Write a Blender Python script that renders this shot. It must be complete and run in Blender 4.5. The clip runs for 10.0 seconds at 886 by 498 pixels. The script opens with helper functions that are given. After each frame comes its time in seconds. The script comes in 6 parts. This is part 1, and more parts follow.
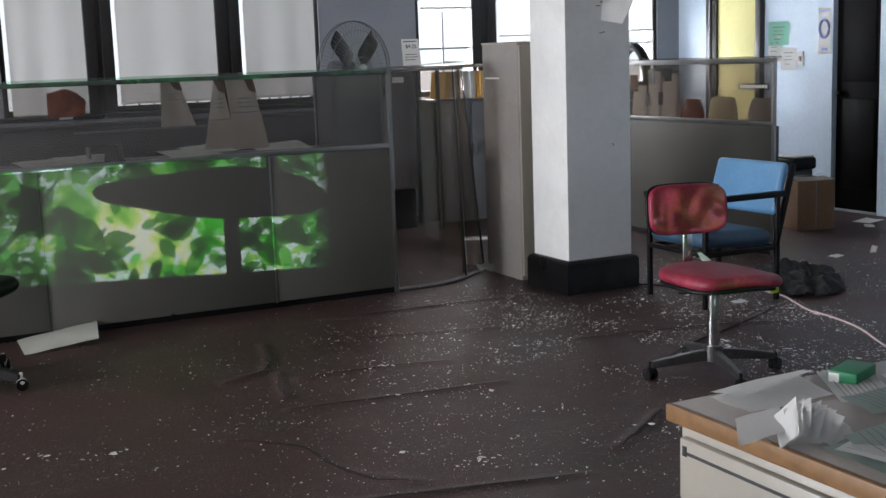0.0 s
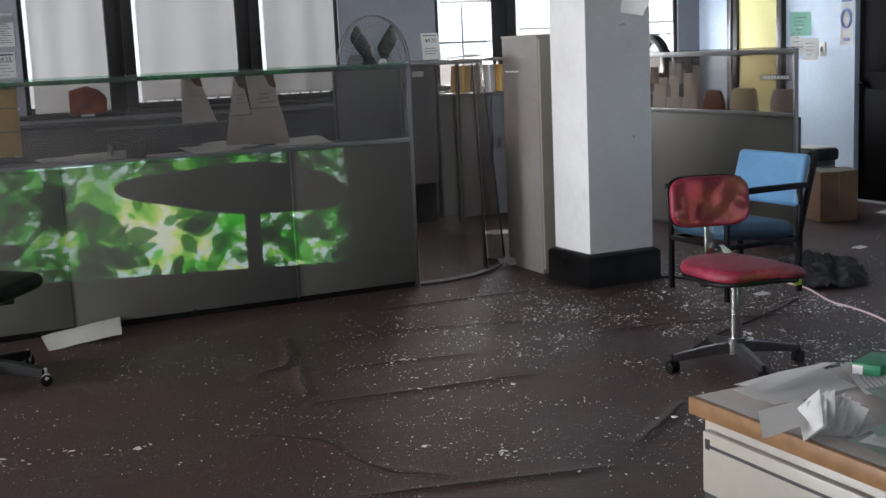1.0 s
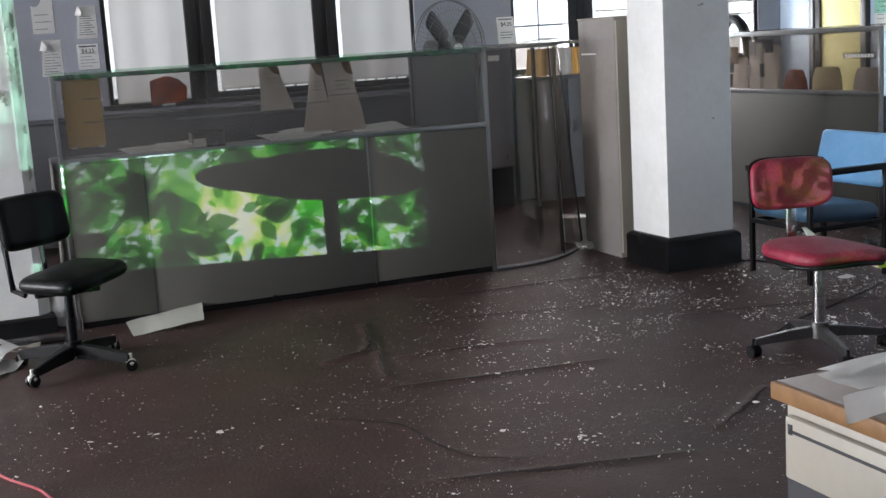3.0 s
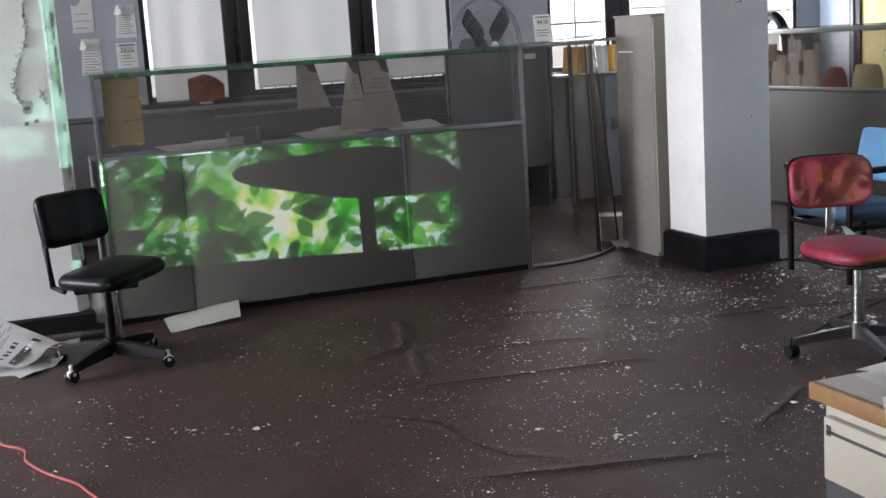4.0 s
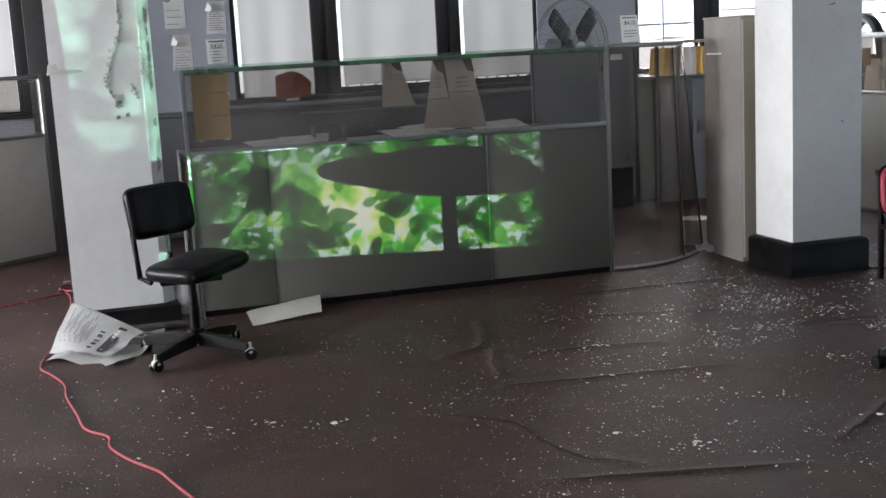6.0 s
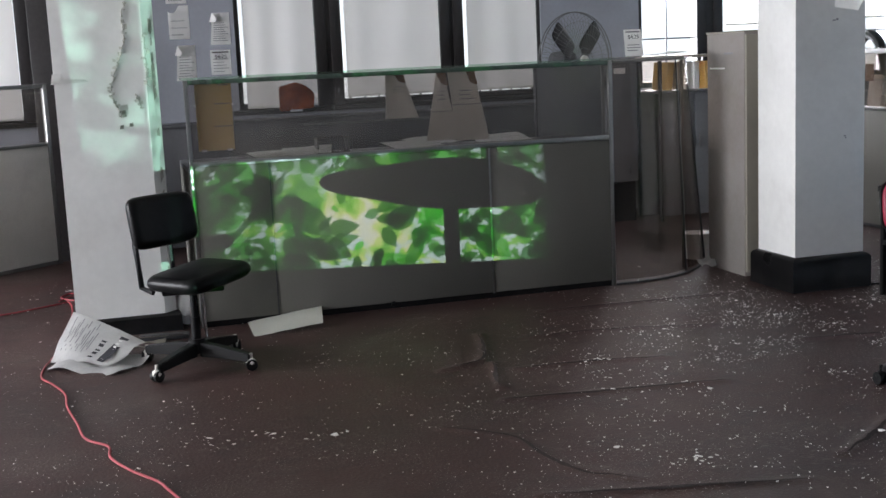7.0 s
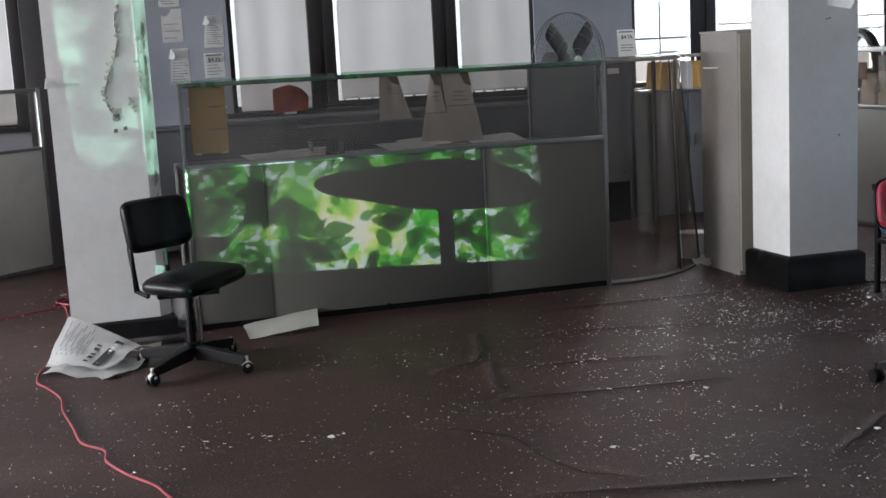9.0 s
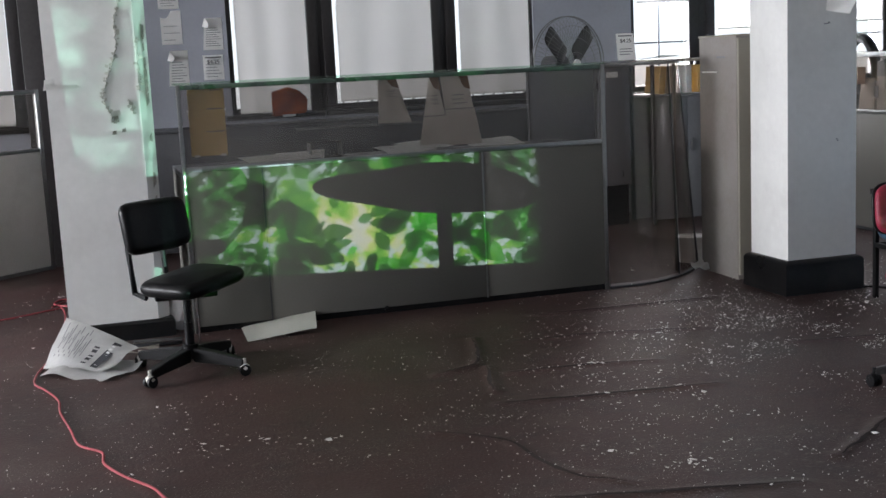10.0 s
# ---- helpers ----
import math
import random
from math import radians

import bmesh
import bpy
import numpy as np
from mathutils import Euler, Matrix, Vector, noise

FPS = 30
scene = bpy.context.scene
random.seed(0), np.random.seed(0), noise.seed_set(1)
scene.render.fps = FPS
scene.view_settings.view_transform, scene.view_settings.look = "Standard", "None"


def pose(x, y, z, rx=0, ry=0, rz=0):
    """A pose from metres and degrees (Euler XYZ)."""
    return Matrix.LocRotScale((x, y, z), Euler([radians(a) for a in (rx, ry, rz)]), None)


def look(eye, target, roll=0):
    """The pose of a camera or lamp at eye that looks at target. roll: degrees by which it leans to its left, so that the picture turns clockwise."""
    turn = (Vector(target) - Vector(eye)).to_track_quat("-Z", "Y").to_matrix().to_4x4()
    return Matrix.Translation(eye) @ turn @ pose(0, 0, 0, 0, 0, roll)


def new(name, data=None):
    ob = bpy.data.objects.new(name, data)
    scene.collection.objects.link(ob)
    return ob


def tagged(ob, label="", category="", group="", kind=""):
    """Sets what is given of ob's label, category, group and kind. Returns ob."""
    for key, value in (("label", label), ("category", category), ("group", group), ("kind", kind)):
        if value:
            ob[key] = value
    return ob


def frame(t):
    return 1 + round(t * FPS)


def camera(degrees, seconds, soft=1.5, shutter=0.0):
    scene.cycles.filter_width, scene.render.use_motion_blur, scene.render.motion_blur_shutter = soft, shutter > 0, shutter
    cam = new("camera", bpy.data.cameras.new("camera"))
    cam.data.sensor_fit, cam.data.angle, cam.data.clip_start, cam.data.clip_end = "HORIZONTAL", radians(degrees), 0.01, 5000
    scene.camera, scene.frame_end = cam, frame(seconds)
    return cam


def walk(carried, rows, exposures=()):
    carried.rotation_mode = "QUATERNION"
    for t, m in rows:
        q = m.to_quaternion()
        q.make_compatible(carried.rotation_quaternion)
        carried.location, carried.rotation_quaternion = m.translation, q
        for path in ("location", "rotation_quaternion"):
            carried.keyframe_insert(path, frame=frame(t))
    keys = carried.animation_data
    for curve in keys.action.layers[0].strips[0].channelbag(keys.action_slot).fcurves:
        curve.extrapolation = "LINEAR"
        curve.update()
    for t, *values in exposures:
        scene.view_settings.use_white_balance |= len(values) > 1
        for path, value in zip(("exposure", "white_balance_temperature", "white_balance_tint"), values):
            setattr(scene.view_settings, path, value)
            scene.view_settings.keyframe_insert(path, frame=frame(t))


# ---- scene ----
# the camera turns where it stands, held at chest height
cam = camera(40.90, 10.0, soft=1.5)
PATH = [
    (0, pose(0, 0, 1.42, 80.826, 1.972, -26.999)),
    (0.5, pose(0, 0, 1.42, 80.655, 1.996, -26.714)),
    (1, pose(0, 0, 1.42, 80.573, 2.493, -26.064)),
    (1.5, pose(0, 0, 1.42, 80.487, 3.120, -24.966)),
    (2, pose(0, 0, 1.42, 80.321, 3.244, -23.801)),
    (2.5, pose(0, 0, 1.42, 80.072, 3.288, -23.043)),
    (4, pose(0, 0, 1.42, 80.042, 3.652, -20.744)),
    (4.5, pose(0, 0, 1.42, 79.817, 3.392, -19.303)),
    (5, pose(0, 0, 1.42, 79.718, 3.757, -18.109)),
    (5.5, pose(0, 0, 1.42, 79.931, 3.562, -17.143)),
    (6, pose(0, 0, 1.42, 80.245, 3.020, -16.667)),
    (7.5, pose(0, 0, 1.42, 80.970, 2.439, -16.598)),
    (8, pose(0, 0, 1.42, 80.923, 2.293, -16.714)),
    (8.5, pose(0, 0, 1.42, 80.828, 2.449, -16.812)),
    (9, pose(0, 0, 1.42, 80.891, 2.969, -16.797)),
    (9.5, pose(0, 0, 1.42, 80.976, 2.961, -16.708)),
    (10, pose(0, 0, 1.42, 81.039, 2.743, -16.842)),
]
walk(cam, PATH, exposures=[(0, -0.62), (1.0, -0.56), (2.5, -0.36), (4.5, -0.24), (6.0, -0.31), (7.5, -0.49), (10, -0.53)])

# ---- world and lamps ----
world = bpy.data.worlds.new("overcast_sky")
scene.world = world
world.use_nodes = True
_n = world.node_tree.nodes
_sky = _n.new("ShaderNodeTexSky")
_sky.sky_type, _sky.sun_disc = "NISHITA", False
_sky.sun_elevation, _sky.sun_rotation = radians(40), radians(-60)
world.node_tree.links.new(_sky.outputs[0], _n["Background"].inputs[0])
_n["Background"].inputs[1].default_value = 0.12


def window_light(x, y, z, w, h, target, power, color=(0.955, 0.965, 1.03)):
    """Daylight standing in a window's opening."""
    d = bpy.data.lights.new("window_light", "AREA")
    d.shape, d.size, d.size_y, d.energy, d.color = "RECTANGLE", w, h, power, color
    ob = new("window_light", d)
    ob.matrix_basis = look((x, y, z), target)
    return ob


# ---- materials ----
def material(name, color, rough=0.6, metal=0.0, grain=40.0, var=0.12, big=1.5, bigvar=0.15, bump=0.15,
             spec=0.5, dirt=None, dirt_amount=0.0, dirt_scale=3.0, translucent=0.0, rand=0.0, coat=0.0):
    m = bpy.data.materials.new(name)
    m.use_nodes = True
    t = m.node_tree
    N, L = t.nodes, t.links
    b = N["Principled BSDF"]
    b.inputs["Roughness"].default_value = rough
    b.inputs["Metallic"].default_value = metal
    b.inputs["Specular IOR Level"].default_value = spec
    b.inputs["Coat Weight"].default_value = coat
    tc = N.new("ShaderNodeTexCoord")
    fine = N.new("ShaderNodeTexNoise")
    fine.inputs["Scale"].default_value, fine.inputs["Detail"].default_value = grain, 4
    wide = N.new("ShaderNodeTexNoise")
    wide.inputs["Scale"].default_value, wide.inputs["Detail"].default_value = big, 6
    for n in (fine, wide):
        L.new(tc.outputs["Object"], n.inputs["Vector"])

    def scaled(node, amount):
        r = N.new("ShaderNodeMapRange")
        r.inputs["From Min"].default_value, r.inputs["From Max"].default_value = 0.25, 0.75
        r.inputs["To Min"].default_value, r.inputs["To Max"].default_value = 1 - amount, 1 + amount
        L.new(node.outputs["Fac"], r.inputs["Value"])
        return r

    a, c = scaled(fine, var), scaled(wide, bigvar)
    mul = N.new("ShaderNodeMath")
    mul.operation = "MULTIPLY"
    L.new(a.outputs[0], mul.inputs[0])
    L.new(c.outputs[0], mul.inputs[1])
    last = mul
    if rand:
        oi = N.new("ShaderNodeObjectInfo")
        rr = N.new("ShaderNodeMapRange")
        rr.inputs["To Min"].default_value, rr.inputs["To Max"].default_value = 1 - rand, 1 + rand
        L.new(oi.outputs["Random"], rr.inputs["Value"])
        m2 = N.new("ShaderNodeMath")
        m2.operation = "MULTIPLY"
        L.new(last.outputs[0], m2.inputs[0])
        L.new(rr.outputs[0], m2.inputs[1])
        last = m2
    tint = N.new("ShaderNodeVectorMath")
    tint.operation = "SCALE"
    tint.inputs[0].default_value = color
    L.new(last.outputs[0], tint.inputs["Scale"])
    out = tint.outputs[0]
    if dirt:
        dn = N.new("ShaderNodeTexNoise")
        dn.inputs["Scale"].default_value, dn.inputs["Detail"].default_value, dn.inputs["Roughness"].default_value = dirt_scale, 8, 0.65
        L.new(tc.outputs["Object"], dn.inputs["Vector"])
        dr = N.new("ShaderNodeMapRange")
        dr.inputs["From Min"].default_value, dr.inputs["From Max"].default_value = 0.5, 0.72
        dr.inputs["To Max"].default_value = dirt_amount
        L.new(dn.outputs["Fac"], dr.inputs["Value"])
        mx = N.new("ShaderNodeMix")
        mx.data_type = "RGBA"
        mx.inputs[7].default_value = (*dirt, 1)
        L.new(dr.outputs[0], mx.inputs[0])
        L.new(out, mx.inputs[6])
        out = mx.outputs[2]
    L.new(out, b.inputs["Base Color"])
    rv = N.new("ShaderNodeMapRange")
    rv.inputs["To Min"].default_value, rv.inputs["To Max"].default_value = max(rough - 0.12, 0.02), min(rough + 0.12, 1)
    L.new(wide.outputs["Fac"], rv.inputs["Value"])
    L.new(rv.outputs[0], b.inputs["Roughness"])
    if bump:
        bp = N.new("ShaderNodeBump")
        bp.inputs["Strength"].default_value, bp.inputs["Distance"].default_value = bump, 0.004
        L.new(fine.outputs["Fac"], bp.inputs["Height"])
        L.new(bp.outputs[0], b.inputs["Normal"])
    if translucent:
        tr = N.new("ShaderNodeBsdfTranslucent")
        L.new(out, tr.inputs["Color"])
        ms = N.new("ShaderNodeMixShader")
        ms.inputs[0].default_value = translucent
        L.new(b.outputs[0], ms.inputs[1])
        L.new(tr.outputs[0], ms.inputs[2])
        L.new(ms.outputs[0], N["Material Output"].inputs["Surface"])
    return m


def glass_material(name, color, gloss=0.05, dust=0.03):
    """Thin pane: clear, a Fresnel-like sheen and a film of dust."""
    m = bpy.data.materials.new(name)
    m.use_nodes = True
    N, L = m.node_tree.nodes, m.node_tree.links
    N.remove(N["Principled BSDF"])
    tr = N.new("ShaderNodeBsdfTransparent")
    tr.inputs[0].default_value = (*color, 1)
    gl = N.new("ShaderNodeBsdfGlossy")
    gl.inputs["Roughness"].default_value = 0.04
    df = N.new("ShaderNodeBsdfDiffuse")
    df.inputs[0].default_value = (0.55, 0.55, 0.52, 1)
    fr = N.new("ShaderNodeLayerWeight")
    fr.inputs[0].default_value = 0.5
    pw = N.new("ShaderNodeMath")
    pw.operation = "POWER"
    pw.inputs[1].default_value = 4.0
    L.new(fr.outputs["Facing"], pw.inputs[0])
    mg = N.new("ShaderNodeMath")
    mg.operation = "MULTIPLY_ADD"
    mg.inputs[1].default_value, mg.inputs[2].default_value = 0.4, gloss
    L.new(pw.outputs[0], mg.inputs[0])
    m1, m2 = N.new("ShaderNodeMixShader"), N.new("ShaderNodeMixShader")
    L.new(mg.outputs[0], m1.inputs[0])
    L.new(tr.outputs[0], m1.inputs[1])
    L.new(gl.outputs[0], m1.inputs[2])
    tc, ns, mr = N.new("ShaderNodeTexCoord"), N.new("ShaderNodeTexNoise"), N.new("ShaderNodeMapRange")
    ns.inputs["Scale"].default_value, ns.inputs["Detail"].default_value = 2.5, 7
    L.new(tc.outputs["Object"], ns.inputs["Vector"])
    mr.inputs["From Min"].default_value, mr.inputs["From Max"].default_value = 0.35, 0.75
    mr.inputs["To Min"].default_value, mr.inputs["To Max"].default_value = dust * 0.4, dust * 2
    L.new(ns.outputs["Fac"], mr.inputs["Value"])
    L.new(mr.outputs[0], m2.inputs[0])
    L.new(m1.outputs[0], m2.inputs[1])
    L.new(df.outputs[0], m2.inputs[2])
    L.new(m2.outputs[0], N["Material Output"].inputs["Surface"])
    return m


M = {}


def floor_material():
    """Worn maroon sheet flooring: trodden grey-brown dust in patches, scuffs and fine pale grit."""
    m = material("worn_maroon_vinyl", (0.039, 0.0172, 0.0150), 0.5, spec=0.36, grain=70, var=0.35, big=1.1, bigvar=0.35, bump=0.5,
                 dirt=(0.076, 0.050, 0.043), dirt_amount=0.75, dirt_scale=1.5)
    N, L = m.node_tree.nodes, m.node_tree.links
    b = N["Principled BSDF"]
    col = b.inputs["Base Color"].links[0].from_socket
    tc = N.new("ShaderNodeTexCoord")

    def spots(scale, lo, hi, detail, stretch=(1, 1, 1)):
        mp = N.new("ShaderNodeMapping")
        mp.inputs["Scale"].default_value = stretch
        n = N.new("ShaderNodeTexNoise")
        n.inputs["Scale"].default_value, n.inputs["Detail"].default_value = scale, detail
        r = N.new("ShaderNodeMapRange")
        r.inputs["From Min"].default_value, r.inputs["From Max"].default_value = lo, hi
        L.new(tc.outputs["Object"], mp.inputs["Vector"])
        L.new(mp.outputs[0], n.inputs["Vector"])
        L.new(n.outputs["Fac"], r.inputs["Value"])
        return r.outputs[0]

    def times(a, k):
        q = N.new("ShaderNodeMath")
        q.operation = "MULTIPLY"
        L.new(a, q.inputs[0])
        if isinstance(k, float):
            q.inputs[1].default_value = k
        else:
            L.new(k, q.inputs[1])
        return q.outputs[0]

    def over(base, colour, fac):
        x = N.new("ShaderNodeMix")
        x.data_type = "RGBA"
        x.inputs[7].default_value = (*colour, 1)
        L.new(fac, x.inputs[0])
        L.new(base, x.inputs[6])
        return x.outputs[2]

    col = over(col, (0.016, 0.010, 0.010), times(spots(4.5, 0.54, 0.74, 7, (1, 1.7, 1)), 0.75))
    col = over(col, (0.14, 0.11, 0.10), times(times(spots(26, 0.56, 0.72, 5), spots(1.3, 0.42, 0.62, 3)), 0.55))
    col = over(col, (0.40, 0.37, 0.35), times(times(spots(150, 0.66, 0.70, 1), spots(2.1, 0.40, 0.60, 4)), 0.7))
    L.new(col, b.inputs["Base Color"])
    return m


M["floor"] = floor_material()
M["chips"] = material("paint_chips", (0.76, 0.75, 0.72), 0.8, grain=30, var=0.3, bump=0)
M["pillar"] = material("white_wall_paint", (0.80, 0.80, 0.775), 0.5, grain=25, var=0.03, big=2.2, bigvar=0.06, bump=0.12,
                       dirt=(0.45, 0.43, 0.4), dirt_amount=0.18, dirt_scale=3.5)
M["plaster"] = material("bare_plaster", (0.42, 0.40, 0.36), 0.9, grain=45, var=0.3, bump=0.5)
M["old_paint"] = material("yellowed_old_paint", (0.55, 0.54, 0.49), 0.8, grain=45, var=0.3, bump=0.4)
M["black_paint"] = material("black_gloss_paint", (0.007, 0.007, 0.0075), 0.3, spec=0.3, grain=30, var=0.3, bump=0.15, dirt=(0.05, 0.045, 0.042), dirt_amount=0.25)
M["wall_grey"] = material("blue_grey_wall_paint", (0.25, 0.262, 0.295), 0.6, grain=30, var=0.04, bump=0.1)
M["wall_blue"] = material("pale_blue_wall_paint", (0.56, 0.68, 0.80), 0.6, grain=30, var=0.04, bump=0.1, dirt=(0.4, 0.45, 0.5), dirt_amount=0.3)
M["ceiling"] = material("ceiling_paint", (0.80, 0.80, 0.77), 0.8, grain=20, var=0.05)
M["laminate"] = material("grey_laminate", (0.116, 0.111, 0.098), 0.62, spec=0.35, grain=90, var=0.05, big=1.2, bigvar=0.1, bump=0.03, dirt=(0.13, 0.12, 0.11), dirt_amount=0.3, dirt_scale=1.6)
M["aluminium"] = material("dull_aluminium", (0.27, 0.27, 0.265), 0.38, metal=0.9, grain=120, var=0.12, bump=0.04, dirt=(0.16, 0.15, 0.14), dirt_amount=0.5, dirt_scale=6)
M["chrome"] = material("worn_chrome", (0.6, 0.6, 0.6), 0.2, metal=1.0, grain=60, var=0.15, bump=0.03, dirt=(0.2, 0.18, 0.16), dirt_amount=0.4, dirt_scale=8)
M["window_frame"] = material("black_brown_window_frame", (0.016, 0.014, 0.014), 0.35, grain=40, var=0.3, bump=0.15)
M["blind"] = material("white_roller_blind", (0.78, 0.77, 0.75), 0.85, grain=200, var=0.02, big=0.8, bigvar=0.05, bump=0.02, translucent=0.17)
M["dark_metal"] = material("charcoal_painted_metal", (0.038, 0.039, 0.043), 0.45, grain=50, var=0.12, bump=0.05, dirt=(0.10, 0.10, 0.10), dirt_amount=0.25)
M["grey_metal"] = material("grey_painted_metal", (0.16, 0.165, 0.175), 0.4, grain=50, var=0.06, bump=0.04, dirt=(0.08, 0.08, 0.08), dirt_amount=0.3)
M["cabinet"] = material("taupe_enamelled_steel", (0.31, 0.285, 0.265), 0.14, grain=50, var=0.05, bump=0.03, dirt=(0.18, 0.14, 0.12), dirt_amount=0.45, dirt_scale=2)
M["red"] = material("faded_red_vinyl", (0.215, 0.010, 0.032), 0.55, grain=90, var=0.25, big=7, bigvar=0.35, bump=0.3, dirt=(0.36, 0.13, 0.15), dirt_amount=0.35, dirt_scale=9)
M["blue"] = material("sky_blue_vinyl", (0.105, 0.255, 0.44), 0.4, grain=70, var=0.07, bump=0.08, dirt=(0.3, 0.4, 0.5), dirt_amount=0.25)
M["black_vinyl"] = material("black_vinyl", (0.004, 0.004, 0.0043), 0.34, spec=0.12, grain=80, var=0.2, bump=0.15, dirt=(0.014, 0.014, 0.014), dirt_amount=0.2)
M["black_plastic"] = material("black_plastic", (0.007, 0.007, 0.0075), 0.4, spec=0.18, grain=60, var=0.2, bump=0.08, dirt=(0.03, 0.028, 0.026), dirt_amount=0.15)
M["caster_grey"] = material("ivory_caster_plastic", (0.55, 0.53, 0.48), 0.5, grain=60, var=0.1, bump=0.05)
M["cardboard"] = material("brown_cardboard", (0.22, 0.125, 0.068), 0.85, grain=50, var=0.12, big=3, bigvar=0.15, bump=0.1)
M["paper"] = material("white_paper", (0.90, 0.90, 0.88), 0.8, grain=80, var=0.02, big=4, bigvar=0.06, bump=0.04, translucent=0.04, rand=0.06)
M["paper_green"] = material("pale_green_paper", (0.40, 0.50, 0.46), 0.8, grain=80, var=0.03, big=6, bigvar=0.12, bump=0.04)
M["mint"] = material("mint_paper", (0.40, 0.78, 0.64), 0.8, grain=80, var=0.03, bump=0.02)
M["kraft"] = material("kraft_paper", (0.74, 0.69, 0.635), 0.8, grain=80, var=0.06, big=6, bigvar=0.12, bump=0.06, rand=0.08, translucent=0.3)
M["manila"] = material("yellowed_manila_paper", (0.76, 0.58, 0.27), 0.8, grain=80, var=0.05, big=5, bigvar=0.12, bump=0.03, translucent=0.35)
M["amber"] = material("amber_plastic", (0.46, 0.11, 0.025), 0.3, grain=14, var=0.55, big=6, bigvar=0.3, bump=0.1, translucent=0.6)
M["ink"] = material("printed_ink", (0.03, 0.03, 0.035), 0.7, bump=0)
M["ink_grey"] = material("grey_print", (0.26, 0.26, 0.27), 0.8, bump=0)
M["ink_blue"] = material("blue_print", (0.22, 0.28, 0.52), 0.8, bump=0)
M["desk_top"] = material("grey_desk_laminate", (0.27, 0.24, 0.22), 0.4, grain=90, var=0.08, big=3, bigvar=0.15, bump=0.03, dirt=(0.3, 0.28, 0.26), dirt_amount=0.3)
M["wood_edge"] = material("honey_wood_edge", (0.20, 0.105, 0.042), 0.45, grain=30, var=0.2, big=8, bigvar=0.15, bump=0.08)
M["ivory"] = material("ivory_enamelled_steel", (0.33, 0.305, 0.255), 0.4, grain=50, var=0.03, bump=0.03, dirt=(0.35, 0.3, 0.25), dirt_amount=0.25)
M["green_box"] = material("green_card", (0.018, 0.20, 0.085), 0.5, grain=60, var=0.08, bump=0.03)
M["yellow"] = material("pale_yellow_paint", (0.72, 0.68, 0.31), 0.75, grain=30, var=0.03, big=2, bigvar=0.06, bump=0.04)
M["dark_door"] = material("black_door_paint", (0.0035, 0.0032, 0.0035), 0.55, spec=0.06, grain=25, var=0.3, bump=0.15, dirt=(0.012, 0.011, 0.011), dirt_amount=0.5)
M["red_cord"] = material("red_rubber", (0.30, 0.05, 0.06), 0.5, grain=60, var=0.15, bump=0.05)
M["pink_cord"] = material("pinkish_white_rubber", (0.55, 0.42, 0.40), 0.5, grain=60, var=0.1, bump=0.05)
M["cloth"] = material("black_cloth", (0.005, 0.005, 0.0056), 0.85, grain=110, var=0.3, bump=0.5)
M["white_plastic"] = material("white_plastic", (0.62, 0.61, 0.58), 0.4, grain=40, var=0.08, bump=0.05)
M["lime"] = material("lime_sticker", (0.45, 0.62, 0.04), 0.6, bump=0)
M["wire"] = material("fan_wire", (0.15, 0.15, 0.15), 0.5, metal=0.4, bump=0)
M["worktop"] = material("dark_worktop", (0.10, 0.10, 0.105), 0.35, grain=60, var=0.12, bump=0.03, dirt=(0.2, 0.2, 0.2), dirt_amount=0.3)
M["dull_chrome"] = material("dull_chrome", (0.20, 0.197, 0.194), 0.3, metal=0.9, grain=60, var=0.2, bump=0.04, dirt=(0.12, 0.11, 0.10), dirt_amount=0.5, dirt_scale=9)
# darker copy of the blue vinyl: the seat's shade, with soiling mixed in
M["blue_shaded"] = material("shaded_soiled_blue_vinyl", (0.042, 0.092, 0.15), 0.45, grain=60, var=0.12, bump=0.1, dirt=(0.025, 0.03, 0.036), dirt_amount=0.9, dirt_scale=4)
M["beige"] = material("beige_laminate", (0.60, 0.575, 0.53), 0.5, grain=70, var=0.04, big=1.6, bigvar=0.12, bump=0.04, dirt=(0.30, 0.28, 0.25), dirt_amount=0.3)
M["card"] = material("off_white_card", (0.66, 0.66, 0.60), 0.75, grain=70, var=0.04, big=3, bigvar=0.1, bump=0.04)
M["newsprint"] = material("grey_newsprint", (0.60, 0.60, 0.585), 0.8, grain=60, var=0.06, big=5, bigvar=0.14, bump=0.08)
M["buff"] = material("buff_paper", (0.88, 0.79, 0.52), 0.8, grain=60, var=0.06, big=6, bigvar=0.12, bump=0.06)
M["glass"] = glass_material("dusty_glass", (0.76, 0.74, 0.73), 0.03, 0.05)
M["smoked"] = glass_material("smoked_acrylic", (0.80, 0.75, 0.72), 0.03, 0.022)
# bright green patches put the green light on the rail into its colour
M["green_lit_rail"] = material("green_lit_dark_metal", (0.07, 0.10, 0.08), 0.28, metal=0.4, grain=30, var=0.4, big=4, bigvar=0.4, bump=0.05, dirt=(0.06, 0.42, 0.12), dirt_amount=0.9, dirt_scale=2.2)
M["smoked_dark"] = glass_material("brown_display_glass", (0.64, 0.60, 0.57), 0.05, 0.04)
M["green_glass"] = glass_material("green_shelf_glass", (0.80, 0.92, 0.84), 0.05, 0.05)
M["clear"] = glass_material("window_glass", (0.97, 0.98, 0.98), 0.0, 0.01)


